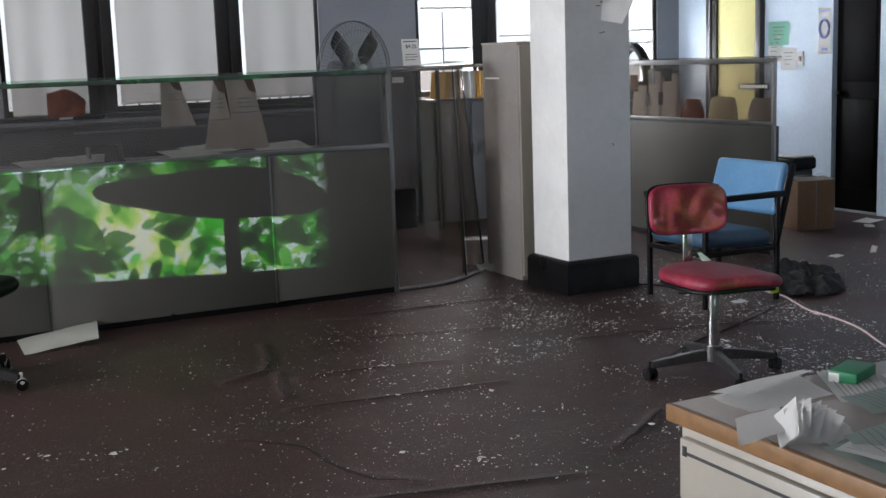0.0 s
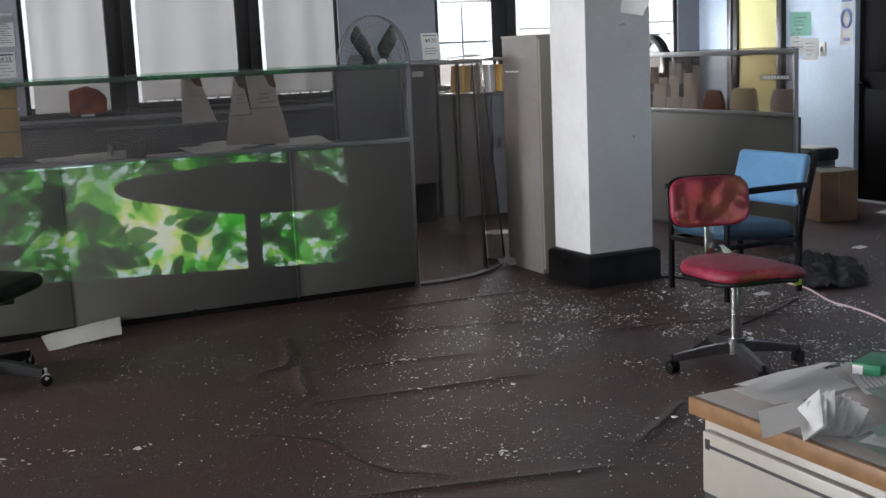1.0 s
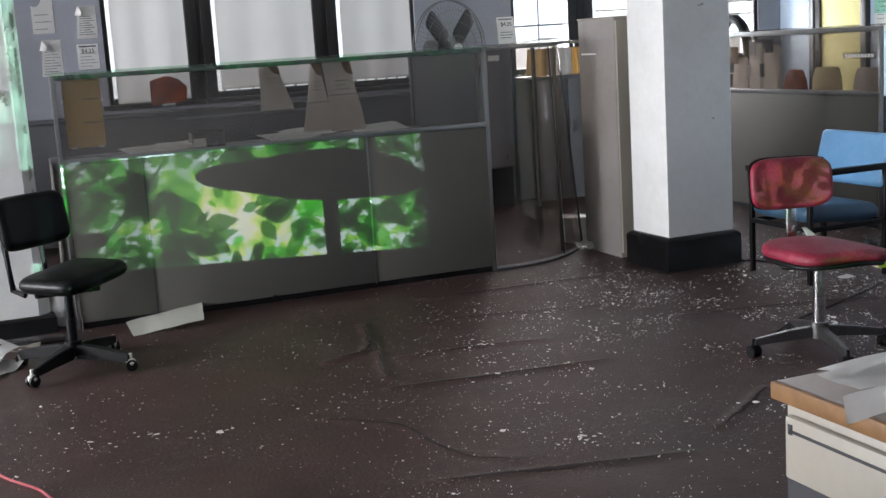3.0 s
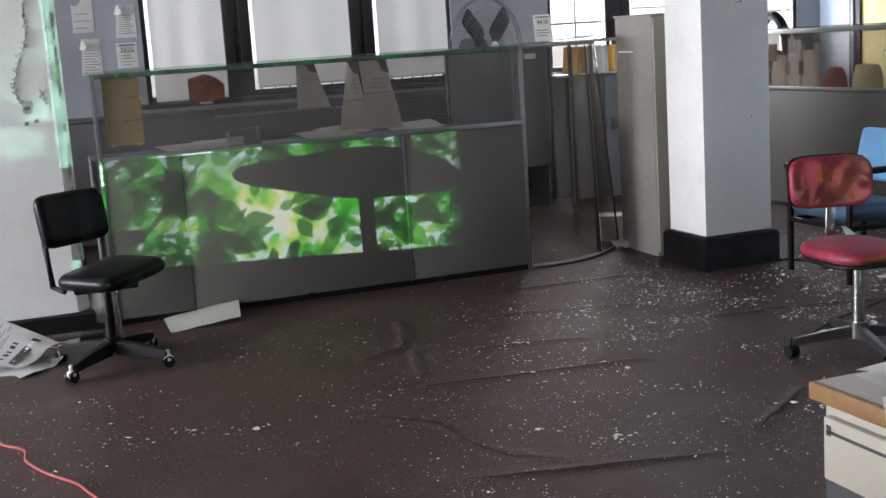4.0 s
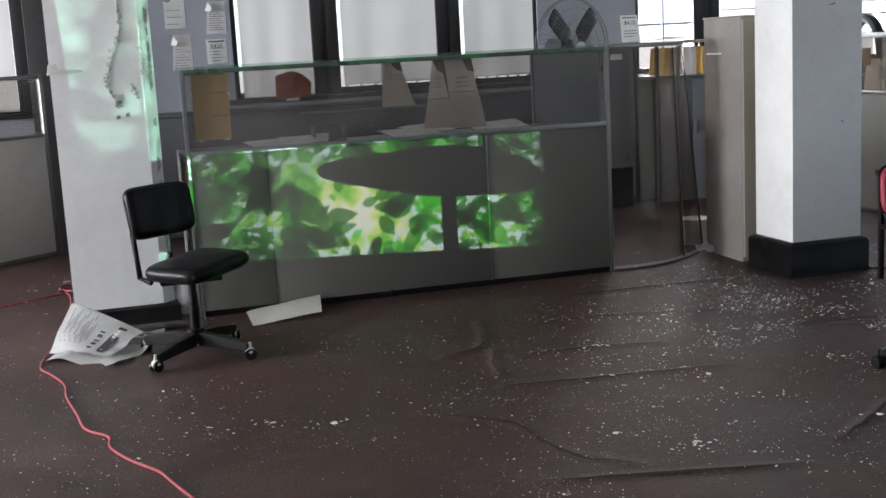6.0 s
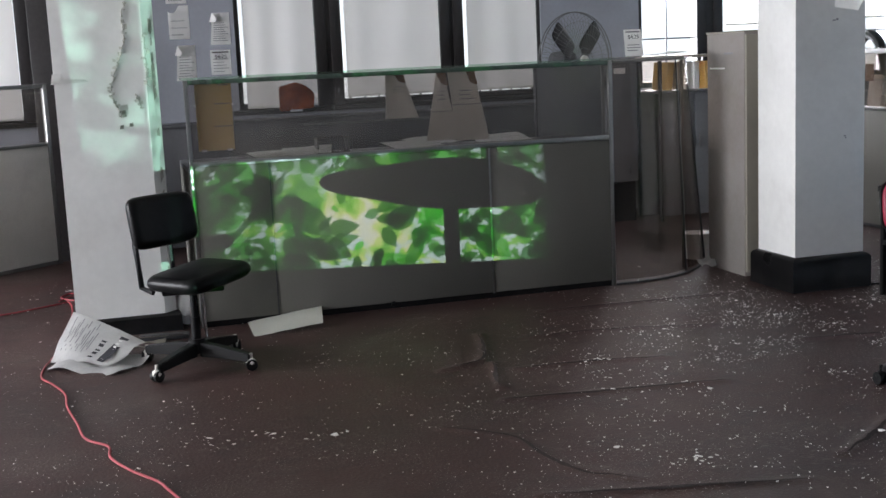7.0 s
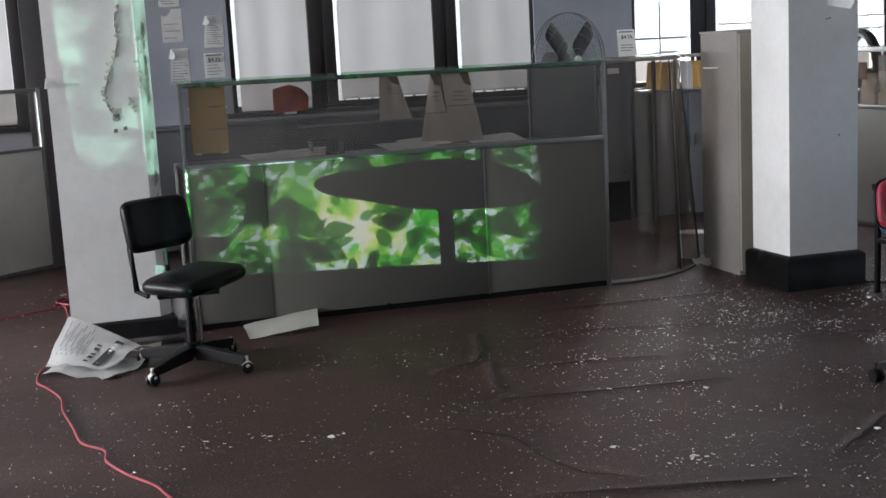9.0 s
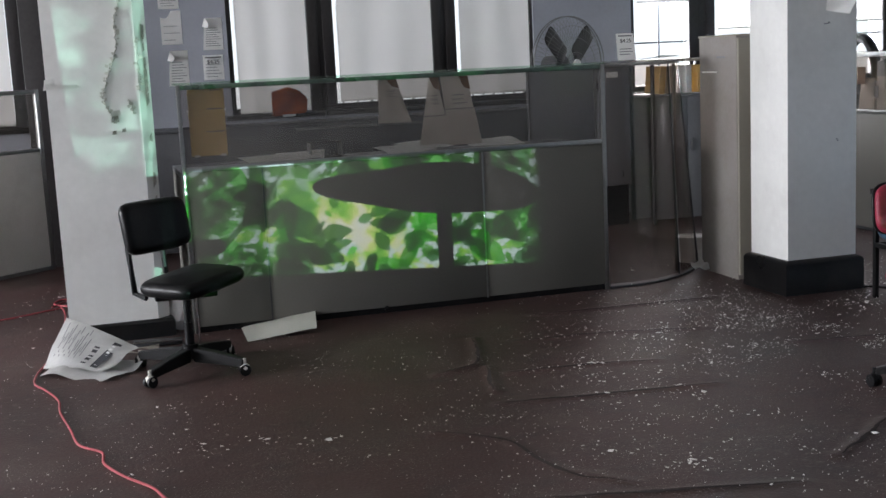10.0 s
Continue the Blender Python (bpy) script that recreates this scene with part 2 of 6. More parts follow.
# ---- mesh helpers ----
def box(bm, x0, y0, z0, x1, y1, z1, bevel=0.0, m=None):
    vs = bmesh.ops.create_cube(bm, size=1)["verts"]
    for v in vs:
        v.co = Vector((x0 + (v.co.x + 0.5) * (x1 - x0), y0 + (v.co.y + 0.5) * (y1 - y0), z0 + (v.co.z + 0.5) * (z1 - z0)))
    if bevel:
        es = list({e for v in vs for e in v.link_edges})
        r = bmesh.ops.bevel(bm, geom=es, offset=bevel, segments=2, affect="EDGES", profile=0.5)
        vs = list({v for f in r["faces"] for v in f.verts} | {v for v in vs if v.is_valid})
    if m is not None:
        bmesh.ops.transform(bm, matrix=m, verts=[v for v in vs if v.is_valid])
    return vs


def rod(bm, a, b, r, seg=12, r2=None):
    a, b = Vector(a), Vector(b)
    d = b - a
    vs = bmesh.ops.create_cone(bm, cap_ends=True, segments=seg, radius1=r, radius2=r if r2 is None else r2, depth=d.length)["verts"]
    q = d.to_track_quat("Z", "Y").to_matrix().to_4x4()
    bmesh.ops.transform(bm, matrix=Matrix.Translation((a + b) / 2) @ q, verts=vs)
    return vs


def ball(bm, c, r, sx=1, sy=1, sz=1, seg=14):
    vs = bmesh.ops.create_uvsphere(bm, u_segments=seg, v_segments=max(6, seg // 2), radius=r)["verts"]
    bmesh.ops.transform(bm, matrix=Matrix.Translation(c) @ Matrix.Diagonal((sx, sy, sz, 1)), verts=vs)
    return vs


def tube(bm, pts, r, seg=8, closed=False):
    """A round tube through points."""
    pts = [Vector(p) for p in pts]
    n = len(pts)
    rings = []
    for i, p in enumerate(pts):
        a = pts[(i - 1) % n] if closed or i else p
        b = pts[(i + 1) % n] if closed or i < n - 1 else p
        d = (b - a).normalized()
        u = d.cross(Vector((0, 0, 1)))
        u = u.normalized() if u.length > 0.05 else d.cross(Vector((1, 0, 0))).normalized()
        w = d.cross(u)
        rings.append([bm.verts.new(p + r * (math.cos(2 * math.pi * k / seg) * u + math.sin(2 * math.pi * k / seg) * w)) for k in range(seg)])
    for i in range(n if closed else n - 1):
        A, B = rings[i], rings[(i + 1) % n]
        for k in range(seg):
            bm.faces.new((A[k], A[(k + 1) % seg], B[(k + 1) % seg], B[k]))
    if not closed:
        bm.faces.new(rings[0][::-1])
        bm.faces.new(rings[-1])


def smooth_path(pts, steps=6):
    """Points on a Catmull-Rom curve through pts."""
    P = [Vector(p) for p in pts]
    P = [2 * P[0] - P[1]] + P + [2 * P[-1] - P[-2]]
    out = []
    for i in range(1, len(P) - 2):
        for k in range(steps):
            t = k / steps
            a, b, c, d = P[i - 1], P[i], P[i + 1], P[i + 2]
            out.append(0.5 * (2 * b + (c - a) * t + (2 * a - 5 * b + 4 * c - d) * t * t + (3 * b - a - 3 * c + d) * t ** 3))
    out.append(P[-2])
    return out


def cushion(bm, w, d, h, power=4.0, crown=0.015, m=None, curve=0.0, rings=5, seg=40):
    """A padded slab with a rounded-rectangle outline and soft edges; curve bends it about its second axis."""
    levels = []
    for i in range(rings * 2 + 1):
        a = -math.pi / 2 + math.pi * i / (rings * 2)
        levels.append((math.sin(a) * h / 2, -h / 2 * (1 - math.cos(a))))
    grid = []
    for z, inset in levels:
        ring = []
        for k in range(seg):
            a = 2 * math.pi * k / seg
            c, s = math.cos(a), math.sin(a)
            x = math.copysign(abs(c) ** (2 / power), c) * (w / 2 + inset)
            y = math.copysign(abs(s) ** (2 / power), s) * (d / 2 + inset)
            ring.append(bm.verts.new((x, y, z)))
        grid.append(ring)
    new_vs = [v for r in grid for v in r]
    for A, B in zip(grid, grid[1:]):
        for k in range(seg):
            bm.faces.new((A[k], A[(k + 1) % seg], B[(k + 1) % seg], B[k]))
    for ring, sign in ((grid[0], -1), (grid[-1], 1)):
        prev = ring
        for q in (0.66, 0.33):
            cur = [bm.verts.new((v.co.x * q, v.co.y * q, v.co.z + (crown * (1 - q * q) if sign > 0 else 0))) for v in ring]
            new_vs += cur
            for k in range(seg):
                f = (prev[k], prev[(k + 1) % seg], cur[(k + 1) % seg], cur[k])
                bm.faces.new(f if sign > 0 else f[::-1])
            prev = cur
        mid = bm.verts.new((0, 0, ring[0].co.z + (crown if sign > 0 else 0)))
        new_vs.append(mid)
        for k in range(seg):
            f = (prev[k], prev[(k + 1) % seg], mid)
            bm.faces.new(f if sign > 0 else f[::-1])
    for v in new_vs:
        v.co.z += curve * (v.co.x / (w / 2)) ** 2
    if m is not None:
        bmesh.ops.transform(bm, matrix=m, verts=new_vs)


def mesh_object(name, bm, mat, smooth=True):
    bmesh.ops.recalc_face_normals(bm, faces=bm.faces)
    me = bpy.data.meshes.new(name)
    bm.to_mesh(me)
    bm.free()
    me.materials.append(mat)
    if smooth:
        for p in me.polygons:
            p.use_smooth = True
        me.set_sharp_from_angle(angle=radians(35))
    return new(name, me)


def thing(name, label, category, at=(0, 0, 0), rz=0.0, group="", kind=""):
    """An empty at a thing's base."""
    ob = new(name)
    ob.empty_display_size = 0.1
    ob.matrix_basis = pose(*at, 0, 0, rz)
    return tagged(ob, label, category, group, kind)


def part(name, bm, mat, parent, label=""):
    ob = mesh_object(name, bm, mat)
    ob.parent = parent
    return tagged(ob, label, kind="stuff" if name in ("print", "label_print", "grille", "cage_wire", "leaf_layer") else "")


def single(name, bm, mat, label, category="", kind="", at=None, group=""):
    ob = mesh_object(name, bm, mat)
    if at is not None:
        ob.matrix_basis = at
    return tagged(ob, label, category, group, kind)


def boxes(*items, bevel=0.0):
    bm = bmesh.new()
    for it in items:
        box(bm, *it, bevel=bevel)
    return bm


# ---- the room ----
X0, X1, Y0, Y1, HC = -7.6, 7.6, -1.9, 9.7, 3.2
SILL, HEAD = 1.07, 2.75

RIDGES = [  # runs of lifted flooring: points and height
    ([(1.75, 4.98), (2.1, 4.95), (2.45, 4.88)], 0.010), ([(1.55, 4.54), (2.0, 4.47), (2.5, 4.41)], 0.010),
    ([(2.3, 6.08), (2.9, 6.04), (3.4, 6.02)], 0.008), ([(1.82, 5.70), (1.75, 5.40), (1.66, 5.18), (1.45, 5.1)], 0.012),
    ([(1.70, 5.12), (1.64, 4.90), (1.60, 4.72)], 0.012), ([(1.20, 4.28), (1.41, 4.07), (1.48, 3.68), (1.65, 3.48)], 0.007),
    ([(1.30, 3.46), (1.7, 3.36), (2.15, 3.25)], 0.008), ([(2.40, 3.42), (2.6, 3.55), (2.8, 3.70)], 0.012),
    ([(2.0, 5.55), (2.5, 5.5), (3.0, 5.35)], 0.005), ([(3.2, 4.9), (3.9, 4.75), (4.3, 4.6)], 0.008)]


def floor_height(x, y):
    h = 0.0
    p = Vector((x, y))
    for pts, top in RIDGES:
        for a, b in zip(pts, pts[1:]):
            a, b = Vector(a), Vector(b)
            t = max(0.0, min(1.0, (p - a).dot(b - a) / (b - a).length_squared))
            d = (p - (a + t * (b - a))).length
            if d < 0.14:
                h = max(h, 0.8 * top * math.exp(-(d / 0.030) ** 2))
    return h


def build_floor():
    bm = bmesh.new()
    fx0, fx1, fy0, fy1, st = 0.0, 4.6, 3.0, 6.4, 0.014
    nx, ny = int((fx1 - fx0) / st), int((fy1 - fy0) / st)
    near = np.zeros((nx + 1, ny + 1), dtype=bool)
    g = [[bm.verts.new((fx0 + (fx1 - fx0) * i / nx, fy0 + (fy1 - fy0) * j / ny, 0)) for j in range(ny + 1)] for i in range(nx + 1)]
    for pts, top in RIDGES:
        xs, ys = [q[0] for q in pts], [q[1] for q in pts]
        i0, i1 = int((min(xs) - 0.15 - fx0) / st), int((max(xs) + 0.15 - fx0) / st)
        j0, j1 = int((min(ys) - 0.15 - fy0) / st), int((max(ys) + 0.15 - fy0) / st)
        near[max(i0, 1):i1 + 2, max(j0, 1):j1 + 2] = True
    for i in range(1, nx):
        for j in range(1, ny):
            if near[i, j]:
                v = g[i][j]
                v.co.z = floor_height(v.co.x, v.co.y)
    for i in range(nx):
        for j in range(ny):
            bm.faces.new((g[i][j], g[i + 1][j], g[i + 1][j + 1], g[i][j + 1]))
    # the flat rest round it
    for x0, y0, x1, y1 in ((X0, Y0, X1, fy0), (X0, fy1, X1, Y1 + 0.3), (X0, fy0, fx0, fy1), (fx1, fy0, X1 + 3, fy1)):
        bm.faces.new([bm.verts.new(p) for p in ((x0, y0, 0), (x1, y0, 0), (x1, y1, 0), (x0, y1, 0))])
    return single("floor", bm, M["floor"], "dark maroon worn vinyl floor, wrinkled and littered with paint chips", "floor", "structure")


FLOOR = build_floor()
# near-black colour for the shade along the floor's creases
M["grime"] = material("dark_crease_shade", (0.024, 0.017, 0.016), 0.8, grain=50, var=0.3, bump=0.1)


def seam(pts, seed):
    """A dark strip along a run of lifted flooring that paints the crease's shade."""
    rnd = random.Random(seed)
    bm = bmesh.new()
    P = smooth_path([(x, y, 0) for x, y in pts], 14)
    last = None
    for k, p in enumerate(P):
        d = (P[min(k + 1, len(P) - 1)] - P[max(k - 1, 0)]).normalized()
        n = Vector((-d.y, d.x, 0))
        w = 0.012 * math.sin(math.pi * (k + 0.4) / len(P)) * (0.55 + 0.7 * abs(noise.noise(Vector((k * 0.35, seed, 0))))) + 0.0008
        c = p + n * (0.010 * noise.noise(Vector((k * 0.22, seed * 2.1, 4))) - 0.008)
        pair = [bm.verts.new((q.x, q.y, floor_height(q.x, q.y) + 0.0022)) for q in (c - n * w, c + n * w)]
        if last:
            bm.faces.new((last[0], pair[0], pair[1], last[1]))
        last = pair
    ob = part("crease", bm, M["grime"], FLOOR, "dark strip painting the shade along a crease in the flooring")


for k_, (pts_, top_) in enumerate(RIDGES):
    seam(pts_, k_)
single("floor_slab", boxes((X0 - 0.3, Y0 - 0.3, -0.25, X1 + 3.2, Y1 + 0.3, -0.03)), M["plaster"], "concrete slab under the flooring", "floor", "structure")
single("ceiling", boxes((X0 - 0.3, Y0 - 0.3, HC, X1 + 3.2, Y1 + 0.3, HC + 0.2)), M["ceiling"], "plain off-white painted ceiling", "ceiling", "structure")

# openings of the back wall: left edge, right edge, blind's lower edge
BACK_WINDOWS = [(-1.35, -0.50, 1.10), (1.19, 1.80, 1.09), (2.02, 2.86, 1.145), (3.07, 3.73, 1.145), (4.72, 5.26, 1.86), (5.52, 6.36, 1.60), (6.75, 7.30, 1.62)]


def wall_x(name, y0, y1, xa, xb, openings, mat, label, sill=SILL, head=HEAD):
    """A wall along x from xa to xb with window openings."""
    bm = bmesh.new()
    x = xa
    for a, b in openings:
        box(bm, x, y0, 0, a, y1, HC)
        box(bm, a, y0, 0, b, y1, sill)
        box(bm, a, y0, head, b, y1, HC)
        x = b
    box(bm, x, y0, 0, xb, y1, HC)
    return single(name, bm, mat, label, "wall", "structure")


wall_x("wall_north", Y1, Y1 + 0.3, X0, X1 + 0.3, [(-1.45, -0.40), (1.15, 3.76), (4.68, 6.40), (6.70, 7.34)], M["wall_grey"], "blue-grey painted wall with tall windows")
# the south windows are unseen, added to let in fill light
wall_x("wall_south", Y0 - 0.3, Y0, X0 - 0.3, X1 + 0.3, [(-2.0, 0.2), (1.0, 3.2), (4.2, 6.4)], M["wall_grey"], "painted wall with high windows behind the camera", 1.7, 3.1)


def wall_y(name, x0, x1, ya, yb, openings, mat, label):
    bm = bmesh.new()
    y = ya
    for a, b, s, h in openings:
        box(bm, x0, y, 0, x1, a, HC)
        if s > 0:
            box(bm, x0, a, 0, x1, b, s)
        box(bm, x0, a, h, x1, b, HC)
        y = b
    box(bm, x0, y, 0, x1, yb, HC)
    return single(name, bm, mat, label, "wall", "structure")


wall_y("wall_east", X1, X1 + 0.2, Y0, Y1, [(7.10, 7.62, 0, 2.15)], M["wall_blue"], "pale blue painted wall with taped notices")
wall_y("wall_west", X0 - 0.3, X0, Y0, Y1 + 0.3, [(-1.6, 0.0, 0.9, 2.8), (0.8, 3.0, 0.9, 2.8), (3.8, 6.0, 0.9, 2.8), (6.6, 8.8, 0.9, 2.8)], M["wall_grey"], "painted wall with large windows")

# bright overcast distance outside the windows
_m = bpy.data.materials.new("white_sky")
_m.use_nodes = True
_m.node_tree.nodes["Principled BSDF"].inputs["Base Color"].default_value = (0.8, 0.8, 0.8, 1)
_m.node_tree.nodes["Principled BSDF"].inputs["Emission Color"].default_value = (0.93, 0.97, 1.0, 1)
_m.node_tree.nodes["Principled BSDF"].inputs["Emission Strength"].default_value = 1.5
_m.cycles.emission_sampling = "NONE"
single("backdrop", boxes((-12, Y1 + 6.0, -6, 24, Y1 + 6.1, 9)), _m, "bright white overcast sky outside the windows", "sky", "structure")

# daylight in the openings
# fill lamp for the added south windows
window_light(2.2, Y0 - 0.35, 2.4, 8.4, 1.4, (2.2, 2, 0.4), 12)
window_light(X0 - 0.35, 1.0, 1.85, 4.4, 2.0, (5, 1.0, 1.0), 190)
window_light(X0 - 0.35, 6.3, 1.85, 5.2, 2.0, (5, 6.0, 1.0), 2200)
window_light(6.0, Y1 + 0.36, 1.95, 3.0, 2.2, (5.8, 0, 1.7), 820)


def back_window(i, a, b, low):
    """One window: dark frame, pane with bars, a sill and a drawn roller blind."""
    w = thing("window_%d" % i, "tall window in a dark frame behind a drawn white roller blind", "window", ((a + b) / 2, Y1, SILL), kind="structure")
    hw = (b - a) / 2
    h = HEAD - SILL
    bm = boxes((-hw - 0.09, 0.02, 0, -hw, 0.14, h), (hw, 0.02, 0, hw + 0.09, 0.14, h), (-hw, 0.02, h - 0.08, hw, 0.14, h), (-hw, 0.05, 0, hw, 0.14, 0.05), bevel=0.006)
    part("window_frame", bm, M["window_frame"], w)
    if i in (2, 3, 5):
        gap = BACK_WINDOWS[i][0] - b - 0.18
        part("mullion", boxes((hw + 0.09, 0.035, 0, hw + 0.09 + gap, 0.13, h), bevel=0.002), M["window_frame"], w)
    part("window_sill", boxes((-hw - 0.1, -0.05, -0.04, hw + 0.1, 0.06, 0.0), bevel=0.006), M["window_frame"], w)
    p = part("pane", boxes((-hw, 0.10, 0.05, hw, 0.104, h - 0.08)), M["clear"], w)
    p.visible_shadow = False
    bars_ = None if low < 1.3 else boxes((-0.008, 0.085, 0.05, 0.008, 0.098, h - 0.08), (-hw, 0.083, 0.42, hw, 0.096, 0.436), (-hw, 0.081, 0.85, hw, 0.094, 0.88))
    if bars_:
        part("glazing_bar", bars_, M["wall_grey"], w)
    if i in (3, 4):
        for k in range(7):
            x = -hw + 2 * hw * (k + 0.5) / 7
            part("vent_bar", boxes((x - 0.008, 0.06, 0.045, x + 0.008, 0.082, low - SILL + 0.01)), M["window_frame"], w)
    bm = bmesh.new()
    x0, x1 = -hw + 0.030, hw - 0.004
    z0, z1 = low - SILL, h + 0.1
    seg = 10
    va = []
    for k in range(seg + 1):
        x = x0 + (x1 - x0) * k / seg
        y = 0.030 + 0.006 * math.sin(k * 1.3 + i)
        va.append([bm.verts.new((x, y, z)) for z in (z0, z0 + 0.4, z1)])
    for A, B in zip(va, va[1:]):
        for q in range(2):
            bm.faces.new((A[q], B[q], B[q + 1], A[q + 1]))
    part("roller_blind", bm, M["blind"], w)
    part("blind_bar", boxes((x0, 0.022, z0 - 0.012, x1, 0.038, z0 + 0.006), bevel=0.003), M["white_plastic"], w)


for i, (a, b, low) in enumerate(BACK_WINDOWS):
    back_window(i + 1, a, b, low)


# ---- pillars ----
def pillar(name, x0, y0, w, d, base_h, chamfer, label, proud=0.022):
    p = thing(name, label, "pillar", (x0 + w / 2, y0 + d / 2, 0), kind="structure")
    hw, hd = w / 2, d / 2
    bm = bmesh.new()
    c = chamfer
    # plan outline; the worn corner towards the counter is cut off
    out = [(-hw, -hd), (hw - c, -hd), (hw, -hd + c), (hw, hd), (-hw, hd)] if c else [(-hw, -hd), (hw, -hd), (hw, hd), (-hw, hd)]
    nz = 24
    rows = [[bm.verts.new((x, y, base_h - 0.02 + (HC - base_h + 0.02) * k / nz)) for x, y in out] for k in range(nz + 1)]
    for A, B in zip(rows, rows[1:]):
        for k in range(len(out)):
            bm.faces.new((A[k], A[(k + 1) % len(out)], B[(k + 1) % len(out)], B[k]))
    part("shaft", bm, M["pillar"], p)
    bm = bmesh.new()
    # splayed plinth: straight foot, sloped shoulder
    rings = [[bm.verts.new((sx * (hw + o), sy * (hd + o), z)) for sx, sy in ((-1, -1), (1, -1), (1, 1), (-1, 1))]
             for o, z in ((proud + 0.003, 0.0), (proud, base_h * 0.12), (proud, base_h * 0.86), (proud * 0.75, base_h * 0.93), (0.004, base_h), (-0.02, base_h))]
    for A, B in zip(rings, rings[1:]):
        for q in range(4):
            bm.faces.new((A[q], A[(q + 1) % 4], B[(q + 1) % 4], B[q]))
    bm.faces.new(rings[0][::-1])
    bm.faces.new(rings[-1])
    part("plinth", bm, M["black_paint"], p, "chipped black painted plinth")
    return p


pil_r = pillar("pillar_east", 3.779, 5.862, 0.449, 0.39, 0.20, 0.0, "square white painted pillar with a black plinth", 0.034)
pil_l = pillar("pillar_west", -0.175, 6.60, 0.535, 0.5, 0.10, 0.065, "white painted pillar with cracked flaking paint and a black plinth")


# ---- the service counter ----
CY = 6.555
counter = thing("service_counter", "grey laminate service counter with a glazed aluminium-framed screen on top", "counter", (0.483, CY, 0))
CW = 2.494
for a, b in ((0.012, 0.428), (0.434, 1.708), (1.714, CW - 0.02)):
    part("panel", boxes((a, 0.0, 0.035, b, 0.022, 0.892), bevel=0.002), M["laminate"], counter)
# black strip added in the gap under the panels for its shadow line
part("kick_strip", boxes((0.0, 0.012, 0.0, CW, 0.03, 0.04)), M["black_paint"], counter)
part("backing", boxes((0.0, 0.024, 0.0, CW, 0.04, 0.885)), M["dark_metal"], counter)
for a in (0.0, CW - 0.022):
    part("post", boxes((a, -0.006, 0.0, a + 0.022, 0.022, 1.36), bevel=0.003), M["aluminium"], counter)
part("post", boxes((1.706, -0.004, 0.03, 1.716, 0.004, 0.892), bevel=0.001), M["aluminium"], counter)
part("post", boxes((0.427, -0.003, 0.03, 0.435, 0.003, 0.892), bevel=0.001), M["dark_metal"], counter)
part("rail", boxes((0.022, -0.006, 0.892, CW - 0.022, 0.03, 0.919), bevel=0.003), M["aluminium"], counter)
part("rail", boxes((0.022, -0.006, 1.335, CW - 0.022, 0.022, 1.36), bevel=0.003), M["green_lit_rail"], counter, "dark top rail with green light painted on in patches")
bm = bmesh.new()
ball(bm, (1.094, -0.004, 0.028), 0.016, 1, 0.5, 1, 10)
part("bolt", bm, M["black_plastic"], counter)
part("top_ledge", boxes((0.0, -0.006, 1.361, CW, 0.26, 1.372), bevel=0.002), M["green_glass"], counter, "thick green-edged glass shelf")
g = part("glass_pane", boxes((0.022, 0.004, 0.919, CW - 0.022, 0.010, 1.335)), M["glass"], counter)
part("worktop", boxes((0.0, 0.04, 0.852, CW, 0.75, 0.882), bevel=0.004), M["worktop"], counter)
part("end_panel", boxes((0.0, 0.042, 0.0, 0.02, 0.75, 0.852)), M["laminate"], counter)
part("end_panel", boxes((CW - 0.02, 0.042, 0.0, CW, 0.75, 0.852)), M["laminate"], counter)

# curved end of the screen
curved = thing("curved_screen", "curved smoked acrylic screen panel closing the counter's end", "screen", (2.987, CY, 0))
low = smooth_path([(0.0, 0.0, 0), (0.18, 0.0, 0), (0.37, 0.045, 0), (0.58, 0.17, 0), (0.74, 0.32, 0), (0.843, 0.455, 0)], 5)
top = smooth_path([(0.0, 0.0, 0), (0.16, 0.0, 0), (0.33, 0.04, 0), (0.50, 0.13, 0), (0.61, 0.25, 0), (0.673, 0.375, 0)], 5)


def loft(bm, lo, hi, z0, z1, thick, n0, n1):
    rows = []
    for k in range(n0, n1):
        a, b = lo[k], hi[k]
        rows.append([bm.verts.new((a.x, a.y, z0)), bm.verts.new((b.x, b.y, z1)), bm.verts.new((b.x, b.y + thick, z1)), bm.verts.new((a.x, a.y + thick, z0))])
    for A, B in zip(rows, rows[1:]):
        for q in range(4):
            bm.faces.new((A[q], B[q], B[(q + 1) % 4], A[(q + 1) % 4]))
    bm.faces.new(rows[0][::-1])
    bm.faces.new(rows[-1])


bm = bmesh.new()
loft(bm, low, top, 0.03, 1.35, 0.006, 0, 15)
part("panel", bm, M["smoked"], curved)
bm = bmesh.new()
loft(bm, low, top, 0.03, 1.35, 0.02, 15, 26)
part("panel", bm, M["smoked"], curved)
part("edge_strip", (lambda b: (tube(b, [(low[14].x, low[14].y, 0.02), (top[14].x, top[14].y, 1.35)], 0.005), b)[1])(bmesh.new()), M["dark_metal"], curved)
part("edge_strip", (lambda b: (tube(b, [(low[25].x, low[25].y, 0.02), (top[25].x, top[25].y, 1.35)], 0.006), b)[1])(bmesh.new()), M["dark_metal"], curved)
part("foot_rail", (lambda b: (tube(b, [(p.x, p.y, 0.008) for p in low], 0.008), b)[1])(bmesh.new()), M["dark_metal"], curved)
part("head_rail", (lambda b: (tube(b, [(p.x, p.y, 1.352) for p in top[:24]], 0.010), b)[1])(bmesh.new()), M["aluminium"], curved)


